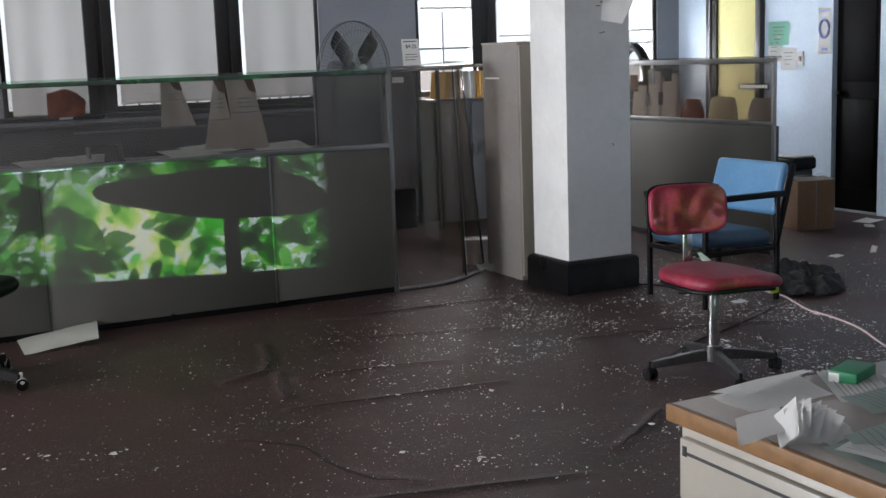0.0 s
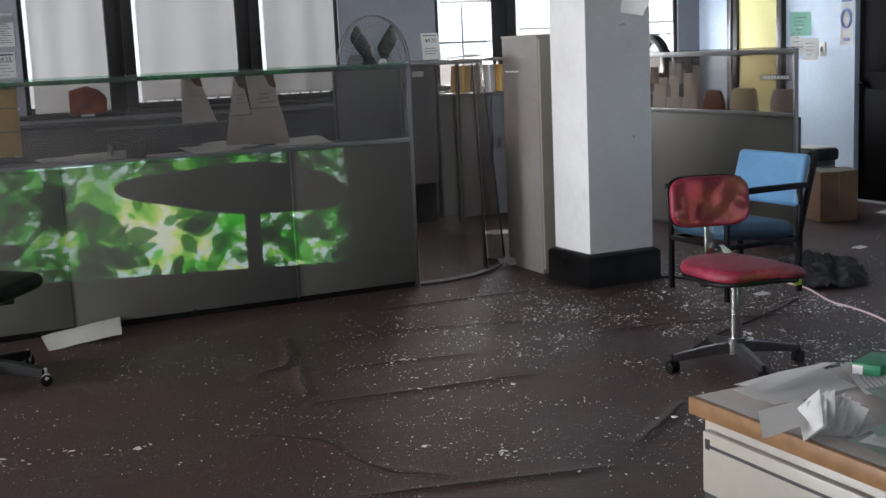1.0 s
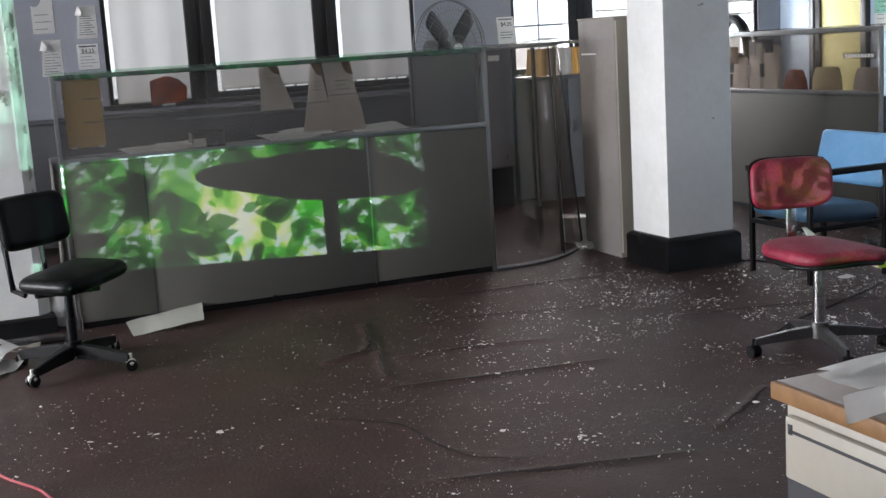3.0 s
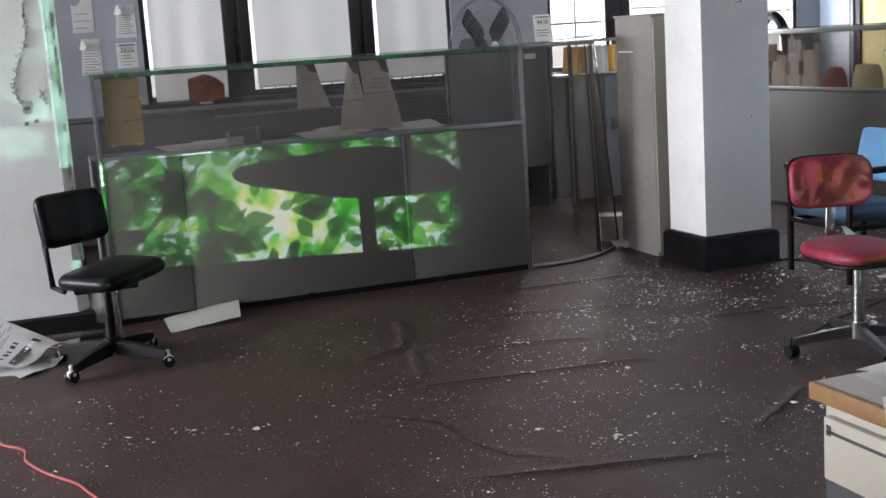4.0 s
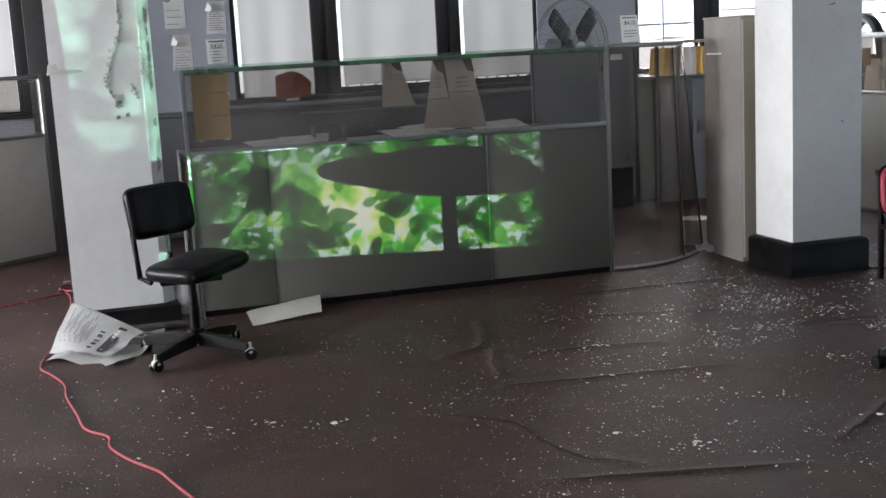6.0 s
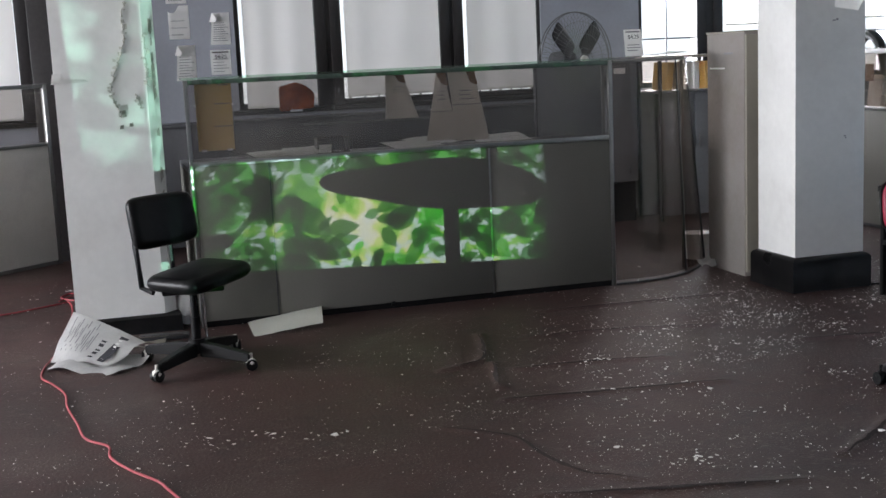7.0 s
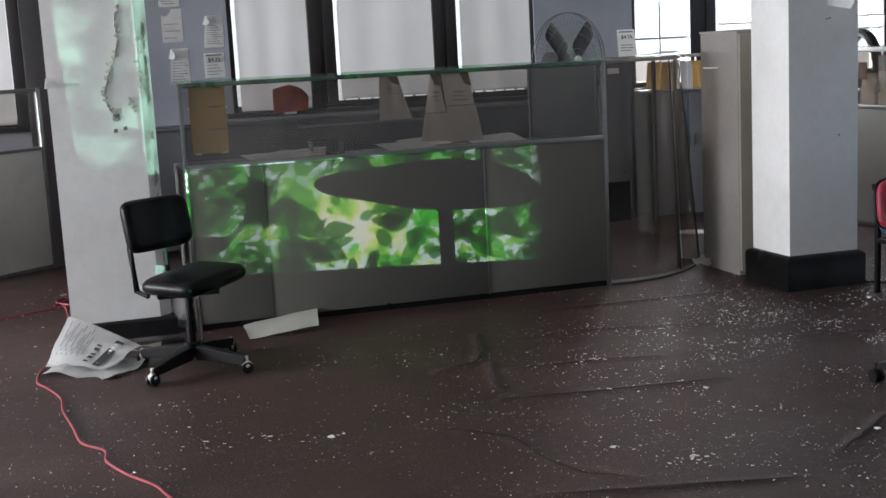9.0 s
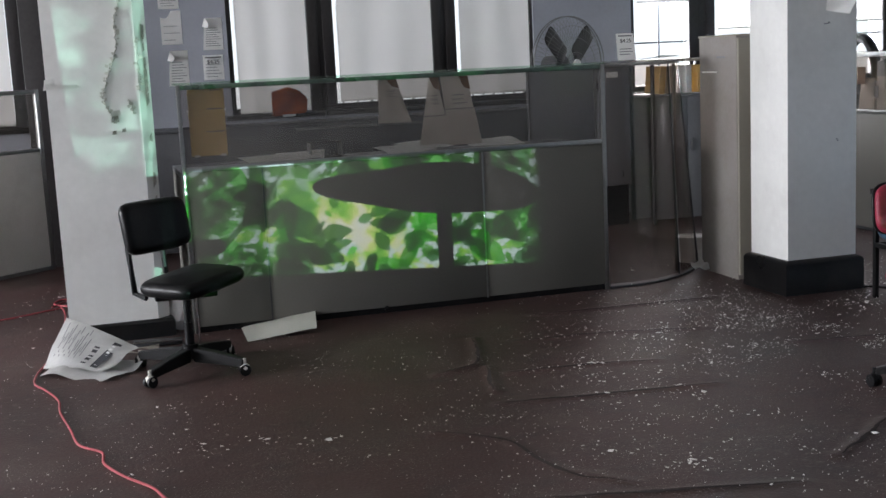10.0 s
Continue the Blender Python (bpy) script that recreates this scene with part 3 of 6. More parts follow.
# ---- sheets of paper ----
def sheet(corners, nu=10, nv=8, wobble=0.004, seed=0, fold=None):
    """A bent sheet between four corners (a, b, c, d round the edge); returns the surface as a function and its mesh."""
    a, b, c, d = [Vector(p) for p in corners]
    nrm = (b - a).cross(d - a).normalized()

    def at(u, v, lift=0.0):
        p = a * (1 - u) * (1 - v) + b * u * (1 - v) + c * u * v + d * (1 - u) * v
        w = wobble * noise.noise(Vector((u * 2.2 + seed * 3.7, v * 2.2, seed * 1.3))) * 2
        if fold:
            w += fold * math.sin(math.pi * u) * math.sin(math.pi * v)
        return p + nrm * (w + lift)

    bm = bmesh.new()
    g = [[bm.verts.new(at(i / nu, j / nv)) for j in range(nv + 1)] for i in range(nu + 1)]
    for i in range(nu):
        for j in range(nv):
            bm.faces.new((g[i][j], g[i + 1][j], g[i + 1][j + 1], g[i][j + 1]))
    r = bmesh.ops.solidify(bm, geom=list(bm.faces), thickness=0.0012)
    return at, bm


def bars(at, rows, lift=0.003):
    """Printed lines on a sheet: (u0, u1, v0, v1) each."""
    bm = bmesh.new()
    for u0, u1, v0, v1 in rows:
        n = max(2, int((u1 - u0) * 14))
        for k in range(n):
            ua, ub = u0 + (u1 - u0) * k / n, u0 + (u1 - u0) * (k + 1) / n
            lo = [bm.verts.new(at(u, v, lift)) for u, v in ((ua, v0), (ub, v0), (ub, v1), (ua, v1))]
            bm.faces.new(lo)
    return bm


def text_mesh(body, size, m):
    cu = bpy.data.curves.new("lettering", "FONT")
    cu.body, cu.size, cu.align_x, cu.align_y, cu.extrude = body, size, "CENTER", "CENTER", 0.0008
    ob = bpy.data.objects.new("lettering", cu)
    me = bpy.data.meshes.new_from_object(ob)
    bpy.data.objects.remove(ob)
    bm = bmesh.new()
    bm.from_mesh(me)
    bmesh.ops.transform(bm, matrix=m, verts=bm.verts)
    return bm


def notice(name, x0, x1, z0, z1, y, label, seed, lines, curl=False, price=False, mat="paper"):
    """A printed sheet hung on a wall that faces -y."""
    cx = (x0 + x1) / 2
    ob = thing(name, label, "notice", (cx, y, z0))
    w, h = (x1 - x0) / 2, z1 - z0
    top_l = (-w + (0.3 * w if curl else 0), -0.012 if curl else -0.002, h)
    at, bm = sheet([(-w, -0.006, 0), (w, -0.004, 0), (w, -0.002, h), top_l], wobble=0.003, seed=seed)
    part("sheet", bm, M[mat], ob)
    rows = []
    v = 0.12
    for k in range(lines):
        rows.append((0.12, 0.88 - 0.3 * ((k * 7 + seed) % 3) / 3, v, v + 0.022))
        v += 0.62 / lines
    part("print", bars(at, rows), M["ink_grey"], ob)
    if curl:
        at2, bm = sheet([(-w, -0.014, h * 0.72), (-w + 0.3 * w, -0.016, h), (-w * 0.35, -0.05, h * 0.80), (-w * 0.5, -0.045, h * 0.70)], 4, 4, 0.002, seed)
        part("curled_corner", bm, M["paper"], ob)
    if price:
        part("print", bars(at, [(0.10, 0.90, 0.88, 0.93)]), M["ink"], ob)
        part("price", text_mesh("$4.25", 0.044, Matrix.Translation((0, -0.010, h * 0.72)) @ pose(0, 0, 0, 90)), M["ink"], ob)
    return ob


notice("wall_notice", 0.63, 0.79, 1.93, 2.12, Y1, "white printed notice taped on the blue-grey wall", 1, 6)
notice("wall_notice", 0.64, 0.80, 1.655, 1.915, Y1, "white printed notice with a blank lower half on the wall", 2, 3)
notice("wall_notice", 0.955, 1.115, 1.60, 1.85, Y1, "white printed notice with a curled corner on the wall", 3, 9, curl=True)
notice("wall_notice", 0.67, 0.83, 1.33, 1.605, Y1, "white printed notice with a curled corner on the wall", 4, 8, curl=True)
notice("price_notice", 0.945, 1.105, 1.365, 1.56, Y1, "white price notice with bold figures on the wall", 5, 5, price=True)

# ---- behind the counter ----
rad = thing("radiator_cover", "long charcoal metal radiator cover under the windows", "radiator", (0.45, 9.36, 0))
part("body", boxes((0, 0, 0.05, 3.35, 0.30, 0.98), bevel=0.008), M["dark_metal"], rad)
part("top", boxes((-0.02, -0.02, 0.98, 3.37, 0.32, 1.005), bevel=0.004), M["dark_metal"], rad)
bm = bmesh.new()
for k in range(40):
    box(bm, 1.15 + k * 0.03, -0.012, 0.935, 1.172 + k * 0.03, 0.0, 0.955)
part("grille", bm, M["aluminium"], rad)
rad2 = thing("radiator_cover", "charcoal metal radiator cover under the far windows", "radiator", (4.6, 9.38, 0))
part("body", boxes((0, 0, 0.05, 2.7, 0.28, 0.92), bevel=0.008), M["grey_metal"], rad2)
part("top", boxes((-0.02, -0.02, 0.92, 2.72, 0.30, 0.945), bevel=0.004), M["grey_metal"], rad2)


# tall cabinet beside the pillar: plain enamelled side towards the counter
tall = thing("filing_cabinet", "tall taupe enamelled steel filing cabinet with scratched glossy sides", "cabinet", (3.99, 6.66, 0))
part("body", boxes((-0.21, -0.25, 0, 0.21, 0.20, 1.49), bevel=0.006), M["cabinet"], tall)
part("top", boxes((-0.215, -0.255, 1.488, 0.215, 0.205, 1.50), bevel=0.004), M["ivory"], tall, "dusty pale top")
d = part("door", boxes((-0.205, -0.268, 0.03, 0.205, -0.246, 1.475), bevel=0.004), M["ivory"], tall, "cream enamelled front")
for z in (0.47, 0.95):
    part("pull", boxes((0.12, -0.28, z, 0.16, -0.268, z + 0.03), bevel=0.004), M["aluminium"], d)
part("sticker", boxes((-0.2125, -0.12, 1.36, -0.2105, -0.02, 1.372)), M["ink_grey"], tall)
part("sticker", boxes((-0.2125, -0.02, 1.27, -0.2105, 0.16, 1.28)), M["paper"], tall)

lk = thing("steel_locker", "dark grey steel locker on legs behind the curved screen", "locker", (4.18, 9.2, 0))
part("body", boxes((-0.146, -0.18, 0.334, 0.146, 0.18, 1.336), bevel=0.006), M["grey_metal"], lk)
part("door", boxes((-0.138, -0.192, 0.35, 0.138, -0.18, 1.32), bevel=0.004), M["grey_metal"], lk)
part("label_holder", boxes((-0.067, -0.197, 1.225, 0.034, -0.192, 1.27)), M["paper"], lk)
part("latch", boxes((0.056, -0.200, 0.40, 0.066, -0.192, 0.46), bevel=0.002), M["chrome"], lk)
part("plinth", boxes((-0.13, -0.15, 0, 0.13, 0.16, 0.334)), M["black_plastic"], lk)
pt = thing("partition_panel", "dark grey painted partition panel standing before the fan", "partition", (3.28, 7.95, 0))
part("panel", boxes((-0.25, -0.015, 0.04, 0.25, 0.015, 1.335), bevel=0.004), M["grey_metal"], pt)
part("frame", boxes((-0.262, -0.02, 0, -0.25, 0.02, 1.35), (0.25, -0.02, 0, 0.262, 0.02, 1.35), (-0.25, -0.02, 1.335, 0.25, 0.02, 1.35), bevel=0.002), M["dark_metal"], pt)
shelf = thing("storage_unit", "grey steel storage unit with an open top shelf", "shelf unit", (4.67, 8.84, 0))
part("back_panel", boxes((-0.228, 0.44, 0.0, 0.41, 0.456, 1.07), bevel=0.003), M["grey_metal"], shelf)
for x in (-0.228, 0.388):
    part("front_post", boxes((x, 0.0, 0.0, x + 0.022, 0.04, 1.329), bevel=0.003), M["dark_metal"], shelf)
    part("rear_post", boxes((x, 0.40, 0.0, x + 0.022, 0.44, 1.329), bevel=0.003), M["dark_metal"], shelf)
part("shelf_board", boxes((-0.206, 0.0, 1.047, 0.388, 0.44, 1.067), bevel=0.003), M["grey_metal"], shelf)
part("shelf_board", boxes((-0.228, 0.0, 1.329, 0.41, 0.456, 1.35), bevel=0.003), M["ivory"], shelf)
for a, b in ((-0.206, 0.089), (0.093, 0.388)):
    d = part("door", boxes((a, 0.01, 0.04, b, 0.03, 1.045), bevel=0.003), M["grey_metal"], shelf)
    part("pull", boxes((b - 0.04 if a < 0 else a + 0.028, -0.004, 0.60, b - 0.028 if a < 0 else a + 0.04, 0.01, 0.70), bevel=0.003), M["aluminium"], d)
for k, (x, mt, w) in enumerate(((-0.10, "manila", 0.057), (0.0, "kraft", 0.046), (0.137, "paper", 0.057), (0.228, "manila", 0.034))):
    single("file_folder", boxes((-w / 2, -0.13, 0, w / 2, 0.13, 0.225), bevel=0.004), M[mt], "upright worn paper file folder on the shelf", "folder", at=pose(4.67 + x, 9.06, 1.0705, 0, 6 - 3 * k, 4 * k), group="files on the shelf")


def pedestal_fan(at, rz):
    f = thing("pedestal_fan", "large round pedestal fan with a wire cage and dark blades", "fan", at, rz)
    c = Vector((0, 0, HUB))
    R = 0.375
    bm = bmesh.new()
    for yy, rr in ((-0.07, R * 0.55), (0.0, R), (0.03, R), (-0.04, R * 0.8), (-0.08, R * 0.25)):
        tube(bm, [(c.x + rr * math.cos(2 * math.pi * k / 40), c.y + yy, c.z + rr * math.sin(2 * math.pi * k / 40)) for k in range(40)], 0.0045 if rr == R else 0.0022, 5, True)
    part("cage_ring", bm, M["wire"], f)
    bm = bmesh.new()
    for k in range(60):
        a = 2 * math.pi * k / 60
        ca, sa = math.cos(a), math.sin(a)
        tube(bm, [(c.x + r * ca, c.y + yy, c.z + r * sa) for r, yy in ((0.04, -0.08), (R * 0.55, -0.07), (R * 0.85, -0.035), (R, 0.0), (R * 0.9, 0.06), (0.08, 0.09))], 0.0013, 4)
    part("cage_wire", bm, M["wire"], f)
    for a0 in (48, 132, 228, 312):
        bm = bmesh.new()
        a = radians(a0)
        mm = Matrix.Translation(c) @ Matrix.Rotation(-a, 4, "Y") @ Matrix.Rotation(radians(20), 4, "X")
        cushion(bm, 0.27, 0.20, 0.006, 5.5, 0.0, mm @ Matrix.Translation((0.21, 0, 0)) @ Matrix.Rotation(radians(90), 4, "X"), rings=2, seg=24)
        part("blade", bm, M["black_plastic"], f)
    bm = bmesh.new()
    rod(bm, c + Vector((0, -0.09, 0)), c + Vector((0, -0.07, 0)), 0.038, 20)
    part("hub_cap", bm, M["white_plastic"], f, "white centre cap")
    bm = bmesh.new()
    rod(bm, c + Vector((0, 0.08, 0)), c + Vector((0, 0.26, 0)), 0.075, 18)
    part("motor", bm, M["dark_metal"], f)
    bm = bmesh.new()
    rod(bm, (0, 0.16, 0.02), (0, 0.16, HUB - 0.03), 0.02)
    part("pole", bm, M["chrome"], f)
    bm = bmesh.new()
    rod(bm, (0, 0.16, 0), (0, 0.16, 0.03), 0.24, 28, 0.21)
    part("base", bm, M["dark_metal"], f)


HUB = 1.35
pedestal_fan((3.70, 8.78, 0), 20)

# price card and litter on the curved screen's ledge
ledge = thing("end_ledge", "narrow pale ledge on top of the screen's end", "ledge", (3.35, 6.9, 0))
part("board", boxes((-0.30, -0.22, 1.358, 0.28, 0.0, 1.374), bevel=0.003), M["glass"], ledge)
part("leg", boxes((-0.29, -0.02, 0, -0.275, -0.005, 1.358)), M["aluminium"], ledge)
part("leg", boxes((0.255, -0.02, 0, 0.27, -0.005, 1.358)), M["aluminium"], ledge)
card = thing("price_card", "white price card with bold figures standing on the ledge", "sign", (3.27, 6.84, 1.375))
at, bm = sheet([(-0.065, 0, 0), (0.065, 0.008, 0), (0.058, 0.035, 0.165), (-0.062, 0.03, 0.165)], wobble=0.002, seed=7)
part("sheet", bm, M["paper"], card)
part("print", bars(at, [(0.1, 0.9, 0.88, 0.93), (0.15, 0.8, 0.40, 0.43), (0.12, 0.85, 0.30, 0.33), (0.12, 0.7, 0.2, 0.23)]), M["ink_grey"], card)
part("price", text_mesh("$4.25", 0.034, Matrix.Translation((0, 0.018, 0.118)) @ pose(0, 0, 0, 80)), M["ink"], card)
for k, (x, y, w, r) in enumerate(((3.42, 6.83, 0.10, 8), (3.55, 6.86, 0.08, -15), (3.50, 6.76, 0.06, 30))):
    at, bm = sheet([(-w, -0.05, 0), (w, -0.05, 0.004), (w, 0.05, 0.008), (-w, 0.05, 0.002)], wobble=0.004, seed=20 + k)
    single("loose_paper", bm, M["paper"], "loose white slip of paper on the ledge", "paper", at=pose(x, y, 1.377 + 0.005 * k, 0, 0, r), group="slips on the ledge")

# ---- on the counter's glass and worktop ----
yl = thing("yellowed_notice", "yellowed manila notice in three leaves taped behind the glass", "notice", (0.542, CY + 0.02, 0.975))
for k in range(3):
    z = 0.37 * k / 3
    at, bm = sheet([(0.0, 0.0, z), (0.195, 0.0, z), (0.195, 0.004, z + 0.125), (0.0, 0.004, z + 0.125)], 6, 5, 0.002, 30 + k)
    part("leaf", bm, M["manila"], yl)
part("print", boxes((0.10, -0.003, 0.25, 0.18, -0.002, 0.256), (0.09, -0.003, 0.128, 0.19, -0.002, 0.133), (0.12, -0.003, 0.35, 0.18, -0.002, 0.357)), M["ink_grey"], yl)
for x, z in ((-0.01, 0.24), (0.19, 0.24), (0.015, -0.005), (0.155, -0.005)):
    part("tape", boxes((x, -0.005, z, x + 0.03 if z < 0.1 else x + 0.012, -0.003, z + 0.012)), M["paper"], yl)

am = thing("amber_holder", "amber plastic leaflet holder fixed behind the glass", "holder", (1.005, CY + 0.03, 1.165))
bm = bmesh.new()
pts = [(0.0, 0.0), (0.185, 0.012), (0.195, 0.09), (0.15, 0.135), (0.09, 0.158), (0.0, 0.135)]
fr = [bm.verts.new((x, 0.0, z)) for x, z in pts]
bk = [bm.verts.new((x, 0.05, z)) for x, z in pts]
bm.faces.new(fr[::-1])
bm.faces.new(bk)
for k in range(len(pts)):
    bm.faces.new((fr[k], fr[(k + 1) % 6], bk[(k + 1) % 6], bk[k]))
bmesh.ops.bevel(bm, geom=list(bm.edges), offset=0.006, segments=2, affect="EDGES")
part("body", bm, M["amber"], am)
part("tape", boxes((0.05, -0.004, -0.004, 0.12, -0.002, 0.008)), M["paper"], am)


def hung_card(x0, x1, xa, xb, z0, z1, seed, split, mat, label):
    """A folded card, narrower at the top, hung behind the glass."""
    c = thing("hung_card", label, "card", (x0, CY + 0.028, z0), group="cards behind the glass")
    h = z1 - z0
    at, bm = sheet([(0, 0.0, 0), (x1 - x0, 0.004, 0), (xb - x0, 0.01, h), (xa - x0, 0.012, h)], 8, 10, 0.008, seed)
    part("leaf", bm, M[mat], c)
    if split:
        part("band", bars(at, [(0.02, 0.98, split, split + 0.012)]), M["ink_grey"], c)
        at2, bm = sheet([(0.004, -0.010, 0), (x1 - x0 - 0.004, -0.012, 0), ((x1 - x0) * (1 - split) + (xb - x0) * split, -0.004, h * split), ((xa - x0) * split + 0.004, -0.004, h * split)], 8, 6, 0.007, seed + 5)
        part("leaf", bm, M["kraft"], c)
    part("print", bars(at, [(0.35, 0.75, 0.72, 0.735), (0.3, 0.7, 0.66, 0.672), (0.3, 0.8, 0.6, 0.612)]), M["ink_grey"], c)
    # the flap's shade is put in with a darker brown material
    at3, bm = sheet([(xb - x0 - 0.055, -0.004, h), (xb - x0, -0.002, h), (xb - x0 + 0.012, -0.012, h * 0.8), (xb - x0 - 0.03, -0.012, h * 0.84)], 4, 4, 0.002, seed)
    part("flap", bm, M["cardboard"], c, "folded flap, its shade given by a darker brown")


hung_card(1.592, 1.789, 1.607, 1.710, 1.09, 1.335, 41, 0, "kraft", "folded beige card hung behind the counter's glass")
hung_card(1.828, 2.016, 1.907, 1.957, 0.952, 1.335, 42, 0.42, "kraft", "folded beige card in two leaves behind the counter's glass")
hung_card(2.016, 2.208, 1.971, 2.134, 0.942, 1.335, 43, 0.52, "kraft", "folded beige card with a dark band behind the counter's glass")
for k, (x, y, w, d, r) in enumerate(((1.05, 7.0, 0.17, 0.17, 8), (1.22, 7.1, 0.15, 0.16, -12), (1.85, 7.0, 0.15, 0.17, 5), (2.42, 7.02, 0.17, 0.17, -4), (2.0, 7.12, 0.12, 0.16, 20))):
    at, bm = sheet([(-w, -d, 0.0), (w, -d, 0.004), (w, d, 0.03), (-w, d, 0.022)], wobble=0.003, seed=50 + k)
    single("loose_paper", bm, M["paper"], "loose white sheet of paper on the dark worktop", "paper", at=pose(x, y, 0.889 + 0.004 * k, 0, 0, r), group="papers on the worktop")
tray = thing("letter_tray", "small clear plastic letter tray on the worktop", "tray", (1.38, 7.12, 0.883))
part("base", boxes((-0.1, -0.07, 0, 0.1, 0.07, 0.008), bevel=0.002), M["smoked"], tray)
part("upper_shelf", boxes((-0.1, -0.07, 0.09, 0.1, 0.07, 0.096), bevel=0.002), M["smoked"], tray)
for x in (-0.098, 0.09):
    part("upright", boxes((x, -0.06, 0.008, x + 0.008, 0.06, 0.09)), M["aluminium"], tray)

# bucket behind the curved screen
bk_ = thing("bucket", "small grubby white plastic tub standing behind the curved screen", "bucket", (3.87, 7.17, 0))
bm = bmesh.new()
rod(bm, (0, 0, 0), (0, 0, 0.17), 0.088, 24, 0.098)
part("tub", bm, M["white_plastic"], bk_)
bm = bmesh.new()
tube(bm, [(0.1 * math.cos(a * math.pi / 12), 0.1 * math.sin(a * math.pi / 12), 0.17) for a in range(24)], 0.006, 6, True)
part("rim", bm, M["white_plastic"], bk_)
at, bm = sheet([(-0.07, -0.05, 0), (0.08, -0.04, 0.02), (0.07, 0.06, 0.06), (-0.06, 0.05, 0.03)], wobble=0.02, seed=61)
single("plastic_scrap", bm, M["white_plastic"], "torn white plastic scrap on the floor by the screen", "scrap", at=pose(3.74, 6.80, 0.012))

# ---- counters further off ----
rc = thing("service_counter", "grey laminate counter with a glazed display screen on top", "counter", (5.60, 6.13, 0))
RW = 2.35
part("panel", boxes((0, 0.02, 0.03, 0.022, RW, 0.885), bevel=0.002), M["laminate"], rc)
part("backing", boxes((0.024, 0.0, 0, 0.04, RW, 0.885)), M["dark_metal"], rc)
for y in (0.0, RW - 0.022):
    part("post", boxes((-0.006, y, 0, 0.02, y + 0.022, 1.34), bevel=0.003), M["aluminium"], rc)
part("rail", boxes((-0.006, 0.022, 0.885, 0.03, RW, 0.915), bevel=0.003), M["aluminium"], rc)
part("rail", boxes((-0.006, 0.022, 1.305, 0.02, RW, 1.34), bevel=0.003), M["aluminium"], rc)
part("glass_pane", boxes((0.004, 0.022, 0.915, 0.009, RW - 0.022, 1.305)), M["smoked_dark"], rc)
part("worktop", boxes((0.04, 0.16, 0.885, 0.15, RW, 0.905), bevel=0.003), M["worktop"], rc)
part("top_ledge", boxes((0, 0, 1.341, 0.06, RW, 1.352), bevel=0.002), M["glass"], rc)
part("label_strip", boxes((-0.001, 0.05, 1.128, 0.003, 0.365, 1.172)), M["smoked"], rc)
part("label_print", boxes(*[(-0.004, 0.068 + 0.031 * k, 1.139, -0.002, 0.092 + 0.031 * k, 1.161) for k in range(9)]), M["paper"], rc)


def display_piece(y, z0, w, h, top, mat, label, lean=0.0):
    """A tapered packet standing on the counter behind its glass."""
    bm = bmesh.new()
    w *= 1.15
    rows = []
    for t in (0.0, 0.25, 0.5, 0.75, 0.93, 1.0):
        half = w / 2 * (1 + (top - 1) * t ** 1.8 + 0.05 * math.sin(math.pi * t)) * (1.0 if t < 0.99 else 0.82)
        thick = 0.032 * (1 - 0.6 * t)
        rows.append([bm.verts.new((thick * sx, half * sy + lean * t, h * t)) for sx, sy in ((-1, -0.86), (-0.55, -1), (0.55, -1), (1, -0.86), (1, 0.86), (0.55, 1), (-0.55, 1), (-1, 0.86))])
    for A, B in zip(rows, rows[1:]):
        for k in range(8):
            bm.faces.new((A[k], A[(k + 1) % 8], B[(k + 1) % 8], B[k]))
    bm.faces.new(rows[0][::-1])
    bm.faces.new(rows[-1])
    single("display_packet", bm, M[mat], label, "packet", at=pose(5.70, y - 0.05, z0), group="packets in the display")


display_piece(6.82, 0.906, 0.24, 0.165, 0.80, "buff", "buff paper packet standing in the display")
display_piece(6.41, 0.906, 0.22, 0.160, 0.74, "kraft", "grey-beige paper packet standing in the display")
display_piece(7.16, 0.906, 0.20, 0.145, 0.62, "amber", "amber plastic packet standing in the display")
display_piece(7.42, 0.906, 0.16, 0.33, 0.9, "kraft", "tall beige card standing in the display")
display_piece(7.60, 0.906, 0.13, 0.36, 0.9, "kraft", "tall beige card standing in the display", 0.02)
display_piece(7.80, 0.906, 0.16, 0.24, 0.8, "kraft", "buff card packet standing in the display")
for k, (y, z, w, h, mt) in enumerate(((7.35, 1.18, 0.09, 0.09, "ink"), (7.55, 1.16, 0.08, 0.11, "ink_grey"), (7.44, 1.0, 0.05, 0.1, "ink"), (7.60, 1.0, 0.05, 0.09, "ink_grey"), (7.42, 1.255, 0.2, 0.025, "ink"), (7.78, 1.1, 0.1, 0.13, "cardboard"))):
    part("printed_patch", boxes((0.052, y - 6.13 - w / 2, z, 0.056, y - 6.13 + w / 2, z + h)), M[mt], rc)

lc = thing("service_counter", "beige laminate counter with an empty glazing frame on top", "counter", (-0.32, 9.42, 0), 41)
LW = 1.35
part("panel", boxes((-LW, 0, 0.03, -0.02, 0.022, 0.90), bevel=0.002), M["beige"], lc)
part("kick_strip", boxes((-LW, 0.01, 0, 0.0, 0.03, 0.032)), M["aluminium"], lc)
part("backing", boxes((-LW, 0.024, 0, 0, 0.04, 0.9)), M["dark_metal"], lc)
part("post", boxes((-0.022, -0.008, 0, 0.012, 0.026, 1.36), bevel=0.003), M["aluminium"], lc)
part("rail", boxes((-LW, -0.006, 0.90, -0.022, 0.03, 0.925), bevel=0.003), M["aluminium"], lc)
part("rail", boxes((-LW, -0.006, 1.33, -0.022, 0.024, 1.36), bevel=0.003), M["aluminium"], lc)
